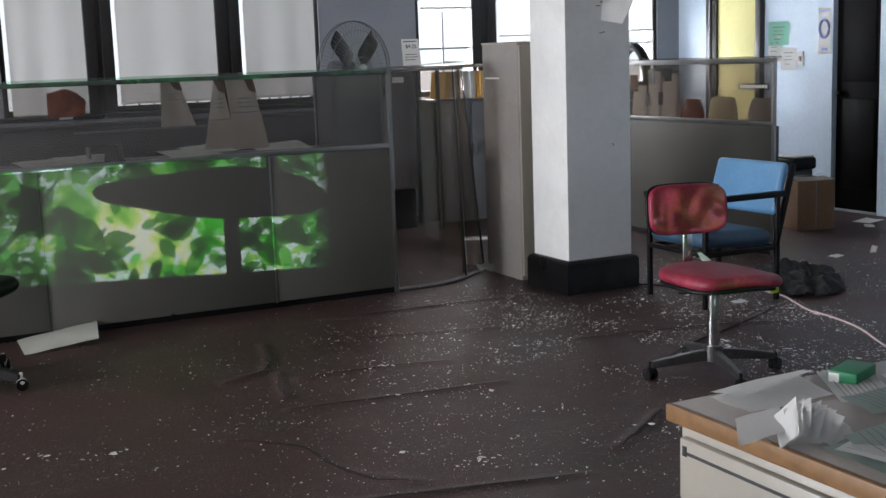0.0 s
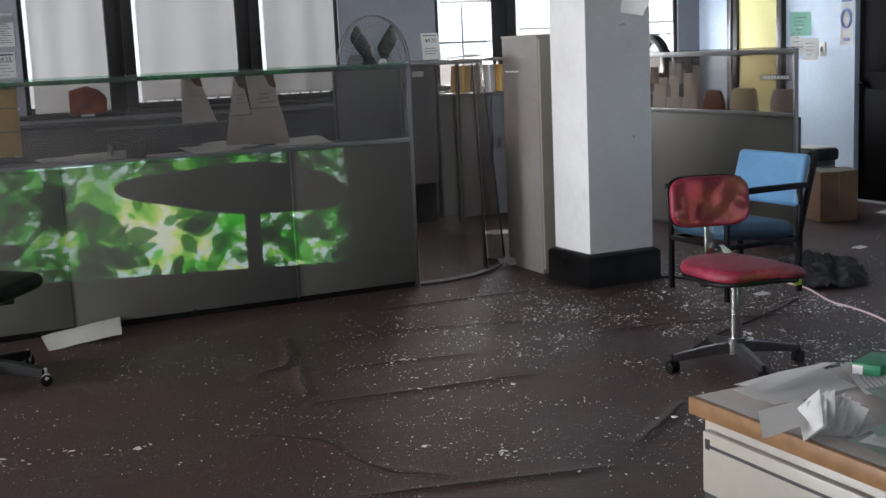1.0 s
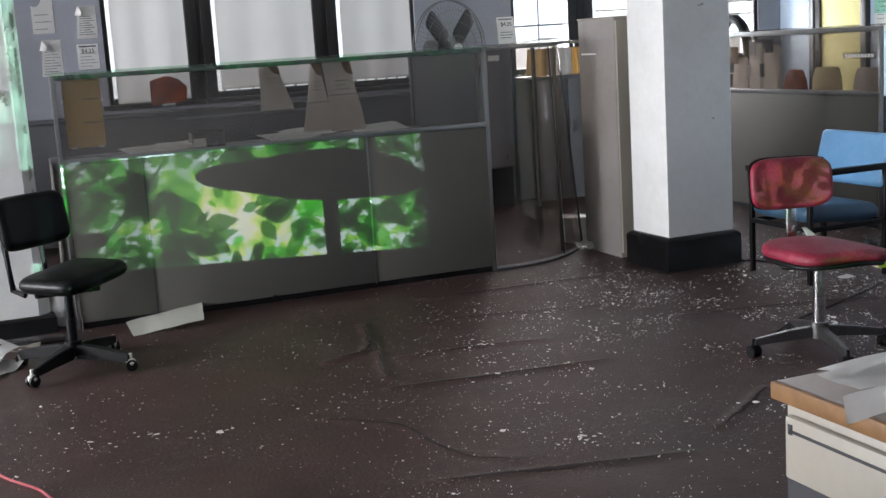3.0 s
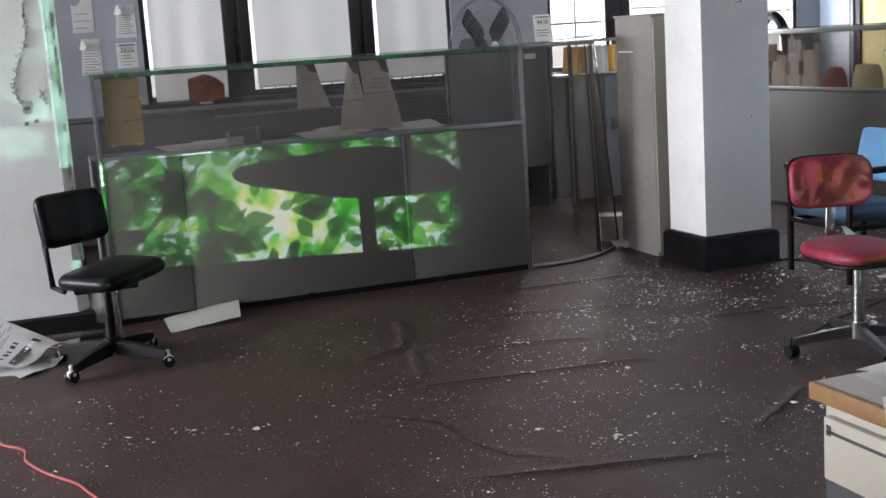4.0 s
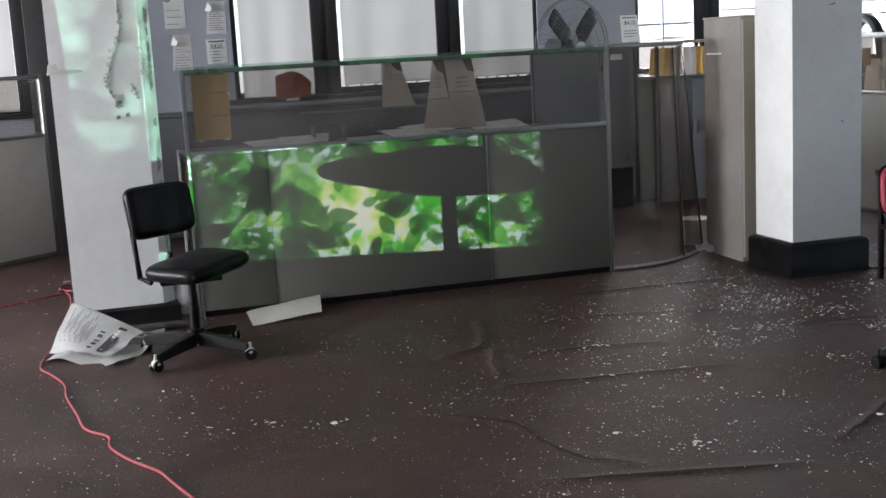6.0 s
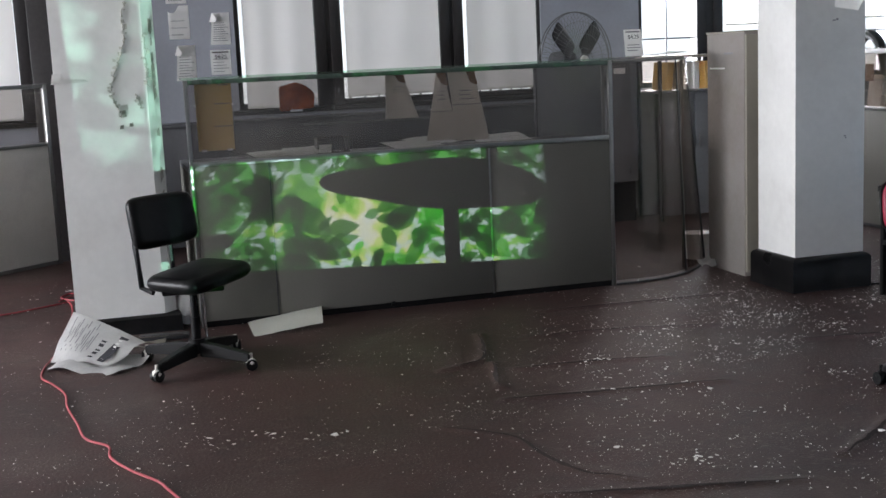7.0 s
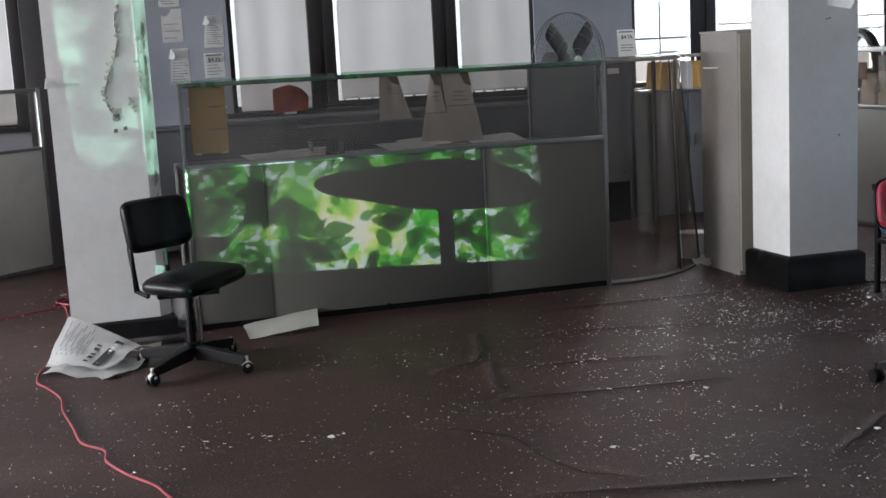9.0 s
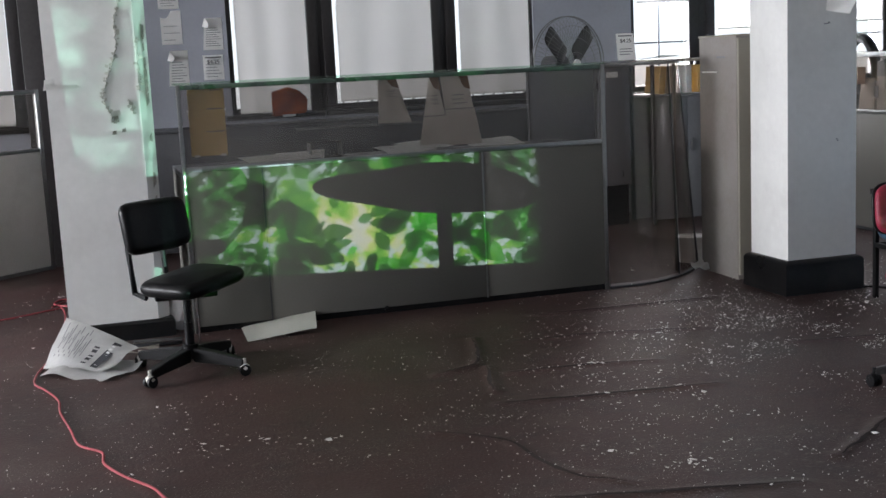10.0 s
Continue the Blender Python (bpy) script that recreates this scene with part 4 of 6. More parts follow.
part("glass_pane", boxes((-LW, 0.006, 0.925, -0.022, 0.011, 1.33)), M["glass"], lc)
# added dark board that stands for the window's wide black frame
drk = thing("frame_board", "tall black-stained wooden cupboard beside the window", "cupboard", (-0.15, 9.56, 0))
part("carcass", boxes((-0.25, -0.06, 0, 0.22, 0.12, 2.6), bevel=0.006), M["window_frame"], drk)
part("moulding", boxes((-0.06, -0.075, 0.05, -0.04, -0.06, 2.55), bevel=0.003), M["window_frame"], drk)

# ---- east wall: doors, notices, box ----
yd = thing("door_1", "pale yellow door in a dark timber frame", "door", (X1, 8.79, 0), kind="structure")
part("leaf", boxes((-0.035, -0.27, 0.01, -0.004, 0.27, 2.1), bevel=0.003), M["yellow"], yd)
part("jamb", boxes((-0.06, 0.27, 0, -0.003, 0.42, 2.2), bevel=0.005), M["window_frame"], yd)
part("jamb", boxes((-0.06, -0.34, 0, -0.003, -0.27, 2.2), bevel=0.005), M["window_frame"], yd)
part("moulding", boxes((-0.075, 0.34, 0, -0.06, 0.37, 2.2), bevel=0.003), M["grey_metal"], yd)
dd = thing("door_2", "black painted door standing open in the pale blue wall", "door", (X1, 7.36, 0), kind="structure")
part("leaf", boxes((0.05, -0.255, 0.012, 0.09, 0.255, 2.12), bevel=0.004), M["dark_door"], dd)
for z0, z1 in ((0.2, 0.95), (1.1, 1.95)):
    part("raised_panel", boxes((0.04, -0.18, z0, 0.052, 0.18, z1), bevel=0.006), M["dark_door"], dd)
bm = bmesh.new()
ball(bm, (0.02, 0.2, 1.0), 0.026)
rod(bm, (0.02, 0.2, 1.0), (0.05, 0.2, 1.0), 0.01)
part("knob", bm, M["black_plastic"], dd)


def east_notice(y0, y1, z0, z1, mat, label, seed, ring=False):
    ob = thing("wall_notice", label, "notice", (X1, (y0 + y1) / 2, z0))
    w, h = (y1 - y0) / 2, z1 - z0
    at, bm = sheet([(-0.006, w, 0), (-0.006, -w, 0), (-0.003, -w, h), (-0.003, w, h)], wobble=0.003, seed=seed)
    part("sheet", bm, M[mat], ob)
    if ring:
        b2 = bmesh.new()
        tube(b2, [(-0.010, 0.055 * math.cos(a * math.pi / 16), h * 0.55 + 0.075 * math.sin(a * math.pi / 16)) for a in range(32)], 0.011, 6, True)
        part("print", b2, M["ink_blue"], ob)
        part("print", bars(at, [(0.3, 0.8, 0.08, 0.14), (0.1, 0.9, 0.9, 0.94)]), M["ink_blue"], ob)
    else:
        part("print", bars(at, [(0.2, 0.8, 0.75, 0.78), (0.25, 0.7, 0.6, 0.62), (0.2, 0.75, 0.45, 0.47), (0.3, 0.6, 0.25, 0.28)]), M["ink_grey"], ob)


east_notice(8.14, 8.40, 1.42, 1.63, "mint", "mint green notice taped on the pale blue wall", 71)
east_notice(8.04, 8.24, 1.20, 1.40, "paper", "torn white notice on the pale blue wall", 72)
east_notice(8.24, 8.40, 1.26, 1.50, "paper", "torn white notice by the door frame", 74)
east_notice(7.635, 7.79, 1.33, 1.73, "paper", "white poster with a blue ring on the wall", 73, True)
sw = thing("light_switch", "white light switch plate on the pale blue wall", "switch", (X1, 7.99, 1.30))
part("plate", boxes((-0.012, -0.035, -0.06, 0.0, 0.035, 0.06), bevel=0.004), M["white_plastic"], sw)
part("toggle", boxes((-0.024, -0.012, -0.02, -0.012, 0.012, 0.02), bevel=0.003), M["ink_grey"], sw)

cb = thing("cardboard_box", "large brown cardboard box with a dusty pale top", "box", (6.716, 6.994, 0), -15.7)
part("body", boxes((-0.155, -0.17, 0, 0.155, 0.17, 0.385), bevel=0.006), M["cardboard"], cb)
part("seam", boxes((-0.002, -0.1725, 0.01, 0.002, -0.1695, 0.38)), M["ink_grey"], cb)
for s in (-1, 1):
    at, bm = sheet([(-0.158, s * 0.175, 0.388), (0.158, s * 0.175, 0.388), (0.15, s * 0.005, 0.40 + 0.02 * (s > 0)), (-0.15, s * 0.005, 0.398)], wobble=0.004, seed=80 + s)
    part("flap", bm, M["ivory"], cb, "dust-covered flap")
mon = thing("office_machine", "black office machine with a pale rim behind the cardboard box", "machine", (6.90, 7.36, 0))
part("stand", boxes((-0.11, -0.14, 0, 0.11, 0.14, 0.42), bevel=0.01), M["dark_metal"], mon)
part("housing", boxes((-0.13, -0.17, 0.42, 0.13, 0.17, 0.525), bevel=0.03), M["black_plastic"], mon)
part("rim", boxes((-0.11, -0.15, 0.523, 0.11, 0.15, 0.535), bevel=0.006), M["white_plastic"], mon)

ac = thing("office_chair", "black high-backed office chair behind the far counter", "chair", (6.62, 9.12, 0))
bm = bmesh.new()
tube(bm, [(0.0, 0.22 * math.cos(math.pi * k / 14), 1.12 + 0.33 * math.sin(math.pi * k / 14)) for k in range(15)], 0.045, 10)
part("back_rim", bm, M["black_vinyl"], ac)
bm = bmesh.new()
cushion(bm, 0.5, 0.5, 0.1, 4, 0.01, Matrix.Translation((0.0, 0, 0.5)))
part("seat", bm, M["black_vinyl"], ac)
bm = bmesh.new()
rod(bm, (0, 0, 0.02), (0, 0, 0.48), 0.03)
part("post", bm, M["black_plastic"], ac)
for s in (-1, 1):
    bm = bmesh.new()
    rod(bm, (0, s * 0.21, 0.5), (0, s * 0.22, 1.13), 0.03)
    part("back_post", bm, M["black_plastic"], ac)
bm = bmesh.new()
rod(bm, (0, 0, 0), (0, 0, 0.03), 0.26, 24)
part("base", bm, M["black_plastic"], ac)


# ---- swivel chairs ----
def caster(bm_wheel, bm_fork, p, yaw):
    """Twin-wheel caster under p."""
    x, y = p
    dx, dy = math.cos(yaw), math.sin(yaw)
    rod(bm_fork, (x, y, 0.05), (x, y, 0.082), 0.008)
    for s in (-1, 1):
        rod(bm_wheel, (x - dy * s * 0.006, y + dx * s * 0.006, 0.027), (x - dy * s * 0.021, y + dx * s * 0.021, 0.027), 0.027, 16)
    ball(bm_fork, (x, y, 0.038), 0.024, 1, 1, 0.9, 12)


def swivel_base(ch, angle, reach, arm_mat, wheel_mat, hood_mat, hub_mat, post_mat, height, thick=0.03, post_r=0.017):
    for k in range(4):
        a = radians(angle + 90 * k)
        ca, sa = math.cos(a), math.sin(a)
        bm = bmesh.new()
        # tapered arm sloping down from the hub
        deep = thick * 1.35
        sec = [(0.03, 0.118, thick, deep), (reach * 0.5, 0.105, thick * 0.9, deep * 0.85), (reach, 0.080, thick * 0.75, deep * 0.6)]
        rows = []
        for r, z, w, h in sec:
            rows.append([bm.verts.new((r * ca - s * w * sa, r * sa + s * w * ca, zz)) for s, zz in ((-0.5, z - h), (0.5, z - h), (0.5, z), (-0.5, z))])
        for A, B in zip(rows, rows[1:]):
            for q in range(4):
                bm.faces.new((A[q], A[(q + 1) % 4], B[(q + 1) % 4], B[q]))
        bm.faces.new(rows[0][::-1])
        bm.faces.new(rows[-1])
        bmesh.ops.bevel(bm, geom=list(bm.edges), offset=0.004, segments=2, affect="EDGES")
        leg = part("base_arm", bm, M[arm_mat], ch)
        bw, bf = bmesh.new(), bmesh.new()
        caster(bw, bf, (reach * ca, reach * sa), a + 0.9 + k)
        wheel = part("caster", bf, M[hood_mat], leg)
        part("caster_wheel", bw, M[wheel_mat], leg)
    bm = bmesh.new()
    rod(bm, (0, 0, 0.065), (0, 0, 0.135), 0.04, 20)
    part("hub", bm, M[hub_mat], ch)
    bm = bmesh.new()
    rod(bm, (0, 0, 0.13), (0, 0, height - 0.03), post_r, 20)
    rod(bm, (0, 0, 0.13), (0, 0, height * 0.55), max(post_r, 0.021) + 0.002, 20)
    part("post", bm, M[post_mat], ch)


red = thing("swivel_chair", "red vinyl swivel chair with a chrome four-star base, dusty", "chair", (3.322, 4.005, 0))
swivel_base(red, 73, 0.29, "dull_chrome", "black_plastic", "black_plastic", "dull_chrome", "chrome", 0.44, 0.036, 0.025)
bm = bmesh.new()
cushion(bm, 0.46, 0.43, 0.054, 3.8, 0.004, Matrix.Translation((0.02, -0.02, 0.452)) @ pose(0, 0, 0, 1, 3.5, 0), curve=-0.022)
part("seat", bm, M["red"], red)
bm = bmesh.new()
cushion(bm, 0.465, 0.435, 0.02, 3.2, 0, Matrix.Translation((0.02, -0.02, 0.421)) @ pose(0, 0, 0, 1, 3.5, 0), curve=-0.022)
part("seat_shell", bm, M["black_plastic"], red)
bm = bmesh.new()
cushion(bm, 0.385, 0.225, 0.05, 4.2, 0.004, Matrix.Translation((0.0, 0.19, 0.716)) @ pose(0, 0, 0, 82, 1, -10), curve=0.025)
part("backrest", bm, M["red"], red, "faded red vinyl backrest")
bm = bmesh.new()
cushion(bm, 0.393, 0.233, 0.02, 4.2, 0, Matrix.Translation((0.004, 0.214, 0.716)) @ pose(0, 0, 0, 82, 1, -10), curve=0.025)
part("backrest_shell", bm, M["black_plastic"], red)
part("back_bracket", boxes((0.0, 0.205, 0.43, 0.05, 0.217, 0.66), bevel=0.003), M["chrome"], red, "flat chrome bracket")
part("seat_bracket", boxes((0.0, -0.05, 0.405, 0.05, 0.217, 0.418), bevel=0.003), M["chrome"], red)
part("sticker", boxes((0.12, -0.225, 0.385, 0.165, -0.222, 0.408)), M["lime"], red, "lime green tag")
at, bm = sheet([(0.06, 0.15, 0.480), (0.105, 0.14, 0.478), (0.085, 0.175, 0.510), (0.055, 0.18, 0.518)], 4, 4, 0.004, 90)
part("tag", bm, M["paper"], red, "torn paper tag")

blk = thing("swivel_chair", "black vinyl swivel chair with a black four-star base", "chair", (0.392, 5.73, 0))
swivel_base(blk, 48, 0.31, "black_plastic", "black_plastic", "caster_grey", "black_plastic", "black_plastic", 0.44, 0.05)
bm = bmesh.new()
cushion(bm, 0.42, 0.36, 0.076, 6.0, 0.008, Matrix.Translation((0.035, -0.03, 0.443)) @ pose(0, 0, 0, 0, -5, 40))
part("seat", bm, M["black_vinyl"], blk)
bm = bmesh.new()
cushion(bm, 0.395, 0.255, 0.075, 6.5, 0.004, Matrix.Translation((-0.125, 0.135, 0.705)) @ pose(0, 0, 0, 80, 0, 38), curve=0.03)
part("backrest", bm, M["black_vinyl"], blk, "dented black vinyl backrest")
for s in (-1, 1):
    bm = bmesh.new()
    ox, oy = s * 0.105 * math.cos(radians(38)), s * 0.105 * math.sin(radians(38))
    tube(bm, [(-0.10 + ox, 0.10 + oy, 0.37), (-0.15 + ox, 0.15 + oy, 0.39), (-0.165 + ox, 0.165 + oy, 0.60), (-0.16 + ox, 0.16 + oy, 0.68)], 0.014, 8)
    part("back_bar", bm, M["black_plastic"], blk)
part("seat_plate", boxes((-0.15, -0.12, 0.375, 0.14, 0.12, 0.418), bevel=0.008), M["black_plastic"], blk)
bm = bmesh.new()
rod(bm, (0.05, 0.0, 0.13), (0.045, 0.0, 0.38), 0.006)
part("lever_rod", bm, M["chrome"], blk)

# ---- blue armchair ----
bc = thing("armchair", "sky blue vinyl armchair with a square black metal frame", "chair", (4.40, 5.31, 0))


def bar(parent, name, a, b, w=0.026, mat="black_plastic"):
    bm = bmesh.new()
    a, b = Vector(a), Vector(b)
    d = b - a
    box(bm, -w / 2, -w / 2, 0, w / 2, w / 2, d.length, 0.003, Matrix.Translation(a) @ d.to_track_quat("Z", "Y").to_matrix().to_4x4())
    return part(name, bm, M[mat], parent)


for x, y in ((-0.255, -0.245), (-0.25, 0.26), (0.245, -0.255), (0.25, 0.25)):
    bar(bc, "leg", (x, y, 0), (x, y, 0.60))
for y in (-0.25, 0.255):
    bar(bc, "armrest", (-0.285, y, 0.60), (0.30, y, 0.60), 0.034)
    bar(bc, "side_rail", (-0.25, y, 0.30), (0.25, y, 0.30))
bar(bc, "cross_rail", (-0.25, -0.245, 0.30), (-0.25, 0.26, 0.30))
bar(bc, "cross_rail", (0.25, -0.245, 0.30), (0.25, 0.25, 0.30))
bar(bc, "back_post", (0.235, -0.255, 0.30), (0.36, -0.255, 0.76))
bar(bc, "back_post", (0.235, 0.25, 0.30), (0.36, 0.25, 0.76))
bm = bmesh.new()
cushion(bm, 0.50, 0.49, 0.105, 16, 0.008, Matrix.Translation((-0.02, 0.0, 0.368)) @ pose(0, 0, 0, 0, 4, 0))
part("seat", bm, M["blue_shaded"], bc, "soiled blue seat cushion, its shade put into a darker blue")
bm = bmesh.new()
cushion(bm, 0.30, 0.57, 0.055, 18, 0.006, Matrix.Translation((0.275, 0.025, 0.625)) @ pose(0, 0, 0, 0, -75, 0))
part("backrest", bm, M["blue"], bc)

# ---- desk and papers ----
dk = thing("office_desk", "ivory steel office desk with a grey top and honey wood edge", "desk", (1.36, 1.78, 0))
part("top", boxes((0.014, -1.52, 0.720, 0.78, -0.003, 0.750), bevel=0.002), M["desk_top"], dk)
part("edge_band", boxes((0.0, -1.52, 0.716, 0.014, 0.0, 0.7505), bevel=0.004), M["wood_edge"], dk)
part("pedestal", boxes((0.035, -0.46, 0.05, 0.74, -0.005, 0.716), bevel=0.004), M["ivory"], dk)
part("pedestal", boxes((0.035, -1.50, 0.05, 0.74, -1.06, 0.716), bevel=0.004), M["ivory"], dk)
for z0, z1 in ((0.562, 0.685), (0.31, 0.50), (0.07, 0.305)):
    dr = part("drawer_front", boxes((0.018, -0.445, z0, 0.036, -0.02, z1), bevel=0.004), M["ivory"], dk)
    part("grip_slot", boxes((0.0165, -0.425, z1 - 0.030, 0.0185, -0.035, z1 - 0.024)), M["ink"], dr)
    part("latch", boxes((0.0165, -0.042, z1 - 0.034, 0.0185, -0.030, z1 - 0.014)), M["ink"], dr)
# flat black plate that paints the dark of the gap between two drawers
part("recess", boxes((0.030, -0.45, 0.502, 0.0365, -0.012, 0.556)), M["ink"], dk)
part("modesty_panel", boxes((0.60, -1.06, 0.2, 0.62, -0.46, 0.716)), M["ivory"], dk)


def desk_sheet(corners, mat, label, seed, lift=0.0, rows=(), wob=0.0016, category="paper", name="loose_paper"):
    cx, cy = sum(c[0] for c in corners) / 4, sum(c[1] for c in corners) / 4
    ob = thing(name, label, category, (cx, cy, 0.7515 + lift), group="papers on the desk")
    at, bm = sheet([(c[0] - cx, c[1] - cy, 0.003 + (c[2] if len(c) > 2 else 0)) for c in corners], 10, 8, wob, seed)
    part("sheet", bm, M[mat], ob)
    if rows:
        part("print", bars(at, rows), M["ink_grey"], ob)
    return ob


LN = [(0.1, 0.9, 0.15 + 0.09 * k, 0.165 + 0.09 * k) for k in range(8)]
desk_sheet([(1.446, 1.752), (1.444, 1.634), (1.655, 1.64), (1.692, 1.775)], "paper", "white paper folder lying on the desk", 101, 0.0)
desk_sheet([(1.446, 1.752), (1.47, 1.69), (1.69, 1.73, 0.01), (1.692, 1.775)], "paper", "folded white sheet on the paper folder", 102, 0.012)
desk_sheet([(1.735, 1.77), (1.62, 1.585), (1.74, 1.57), (1.85, 1.74)], "paper", "printed white sheet lying on the desk", 103, 0.002, LN)
desk_sheet([(1.63, 1.60), (1.60, 1.49), (1.76, 1.47), (1.78, 1.60)], "paper_green", "pale green form lying on the desk", 104, 0.008, LN)
desk_sheet([(1.80, 1.66), (1.74, 1.55), (1.90, 1.52), (1.96, 1.66)], "paper", "printed white sheet lying on the desk", 105, 0.012)
desk_sheet([(1.405, 1.415), (1.38, 1.18), (1.60, 1.16), (1.62, 1.42)], "paper_green", "pale green form lying near the desk's edge", 106, 0.004, LN)
desk_sheet([(1.43, 1.395, 0.01), (1.40, 1.30), (1.55, 1.24), (1.60, 1.40, 0.02)], "paper_green", "curled green form lying on other papers", 107, 0.014, LN, 0.004)
desk_sheet([(1.375, 1.36), (1.42, 1.22), (1.5, 1.22), (1.46, 1.39)], "paper", "white sheet lying near the desk's edge", 108, 0.020, LN)
bd = thing("envelope_bundle", "bundle of white cards fanned out beside a blank envelope", "envelopes", (1.44, 1.56, 0.7515))
random.seed(5)
PIV, TOP = ((1.365, 1.45), (1.44, 1.445)), ((1.44, 1.545), (1.485, 1.45))
ENV = ((1.377, 1.60), (1.276, 1.472), (1.382, 1.479), (1.47, 1.589))
for k in range(12):
    t = k / 11
    b0 = Vector((PIV[0][0] + (PIV[1][0] - PIV[0][0]) * t - 1.44, PIV[0][1] + (PIV[1][1] - PIV[0][1]) * t - 1.56, 0.004 + 0.004 * (k % 3)))
    t0 = Vector((TOP[0][0] + (TOP[1][0] - TOP[0][0]) * t - 1.44 + random.uniform(-0.006, 0.006), TOP[0][1] + (TOP[1][1] - TOP[0][1]) * t - 1.56, 0.022 + 0.022 * math.sin(math.pi * t) + random.uniform(0, 0.008)))
    ax = (t0 - b0).normalized()
    sd = Vector((ax.y, -ax.x, 0)).normalized()
    sd = (sd + Vector((0, 0, 0.9 - 1.5 * t))).normalized() * 0.026
    at, bm = sheet([b0 - sd * 0.8, b0 + sd * 0.8, t0 + sd, t0 - sd], 4, 6, 0.0015, 120 + k)
    low_ = min(v.co.z for v in bm.verts)
    if low_ < 0.001:
        bmesh.ops.translate(bm, verts=bm.verts, vec=(0, 0, 0.001 - low_))
    part("card", bm, M["paper"], bd)
at, bm = sheet([(p[0] - 1.44, p[1] - 1.56, 0.012 + 0.004 * i) for i, p in enumerate(ENV)], 6, 6, 0.001, 140)
part("envelope", bm, M["paper"], bd, "blank cream envelope")
for p in ((0.0, -0.055, 0.03), (0.03, -0.075, 0.03)):
    bm = bmesh.new()
    tube(bm, [(p[0] + 0.010 * math.cos(q), p[1] + 0.016 * math.sin(q), p[2] + 0.006 * math.sin(2 * q)) for q in [k * math.pi / 6 for k in range(12)]], 0.0016, 5, True)
    part("clip", bm, M["chrome"], bd)
gb = thing("green_box", "small green cardboard box with white ends on the desk", "box", (1.768, 1.705, 0.7515), 23)
part("body", boxes((-0.052, -0.030, 0, 0.052, 0.030, 0.026), bevel=0.003), M["green_box"], gb)
part("end_label", boxes((-0.0532, 0.006, 0.004, -0.0518, 0.027, 0.022)), M["paper"], gb)

# ---- on the floor ----
def cord(name, pts, r, mat, label):
    bm = bmesh.new()
    tube(bm, smooth_path([(x, y, max(r, 0.004) + floor_height(x, y)) for x, y in pts], 8), r, 7)
    single(name, bm, M[mat], label, "cable")


cord("extension_cord", [(0.30, 3.45), (0.151, 3.964), (0.112, 4.099), (0.022, 4.265), (-0.043, 4.441), (-0.05, 4.585), (-0.133, 4.721), (-0.167, 4.951), (-0.211, 5.233),
                        (-0.223, 5.448), (-0.284, 5.662), (-0.335, 5.80), (-0.33, 6.0), (-0.288, 6.25), (-0.263, 6.565), (-0.225, 7.0), (-0.215, 7.45), (-0.24, 7.72), (-0.29, 7.70),
                        (-0.417, 7.62), (-0.608, 7.514), (-1.2, 7.3)], 0.0055, "red_cord", "red rubber extension cord snaking across the floor")
cord("extension_cord", [(-0.30, 7.78), (-0.24, 7.9), (-0.20, 8.0), (-0.25, 8.02), (-0.29, 7.9), (-0.22, 7.78), (-0.1, 7.75)], 0.0055, "red_cord", "loop of red rubber cord behind the pillar")
cord("power_cord", [(4.75, 5.3), (4.727, 5.186), (4.713, 5.055), (4.571, 4.729), (4.547, 4.54), (4.472, 4.273), (4.29, 3.93), (4.1, 3.5)], 0.0055, "pink_cord", "thin pinkish white cord lying on the floor")
cord("power_cord", [(3.35, 4.35), (3.6, 4.5), (3.9, 4.62), (4.2, 4.75), (4.5, 4.9)], 0.004, "black_plastic", "thin black cord lying on the floor")
cord("power_cord", [(4.24, 5.86), (4.34, 5.78), (4.38, 5.6), (4.30, 5.48), (4.45, 5.4), (4.6, 5.45)], 0.006, "black_plastic", "black cord looping beside the pillar")

at, bm = sheet([(0.726, 6.204, 0.004), (1.105, 6.244, 0.03), (1.165, 6.60, 0.065), (0.735, 6.585, 0.006)], 12, 8, 0.006, 150)
single("card_sheet", bm, M["card"], "curled off-white card sheet leaning on the counter", "card")

npr = thing("newspaper", "crumpled printed newspaper sheets lying against the pillar", "newspaper", (-0.05, 6.0, 0))
at, bm = sheet([(-0.27, -0.05, 0.006), (0.05, -0.31, 0.006), (0.22, -0.10, 0.02), (-0.14, 0.42, 0.02)], 16, 12, 0.018, 160, fold=0.02)
part("sheet", bm, M["newsprint"], npr)
at, bm = sheet([(-0.26, 0.05, 0.03), (0.02, -0.20, 0.04), (0.21, -0.02, 0.09), (-0.13, 0.36, 0.20)], 16, 12, 0.016, 161, fold=0.02)
part("sheet", bm, M["newsprint"], npr)
part("print", bars(at, [(0.10 + 0.028 * k, 0.112 + 0.028 * k, 0.22 + 0.07 * ((k * 5) % 3), 0.92 - 0.1 * ((k * 3) % 4)) for k in range(15)]), M["ink_grey"], npr)
part("print", bars(at, [(0.76, 0.86, 0.08, 0.85)]), M["ink"], npr, "black printed band")
part("print", bars(at, [(0.60, 0.67, 0.12 + 0.11 * k, 0.16 + 0.11 * k + 0.03 * (k % 2)) for k in range(5)]), M["ink"], npr)
part("print", bars(at, [(0.79, 0.83, 0.15 + 0.09 * k, 0.2 + 0.09 * k) for k in range(7)], 0.005), M["paper"], npr)
at, bm = sheet([(0.05, 0.30, 0.004), (0.30, 0.18, 0.004), (0.34, 0.42, 0.01), (-0.05, 0.50, 0.01)], 8, 8, 0.008, 162)
part("sheet", bm, M["ivory"], npr)
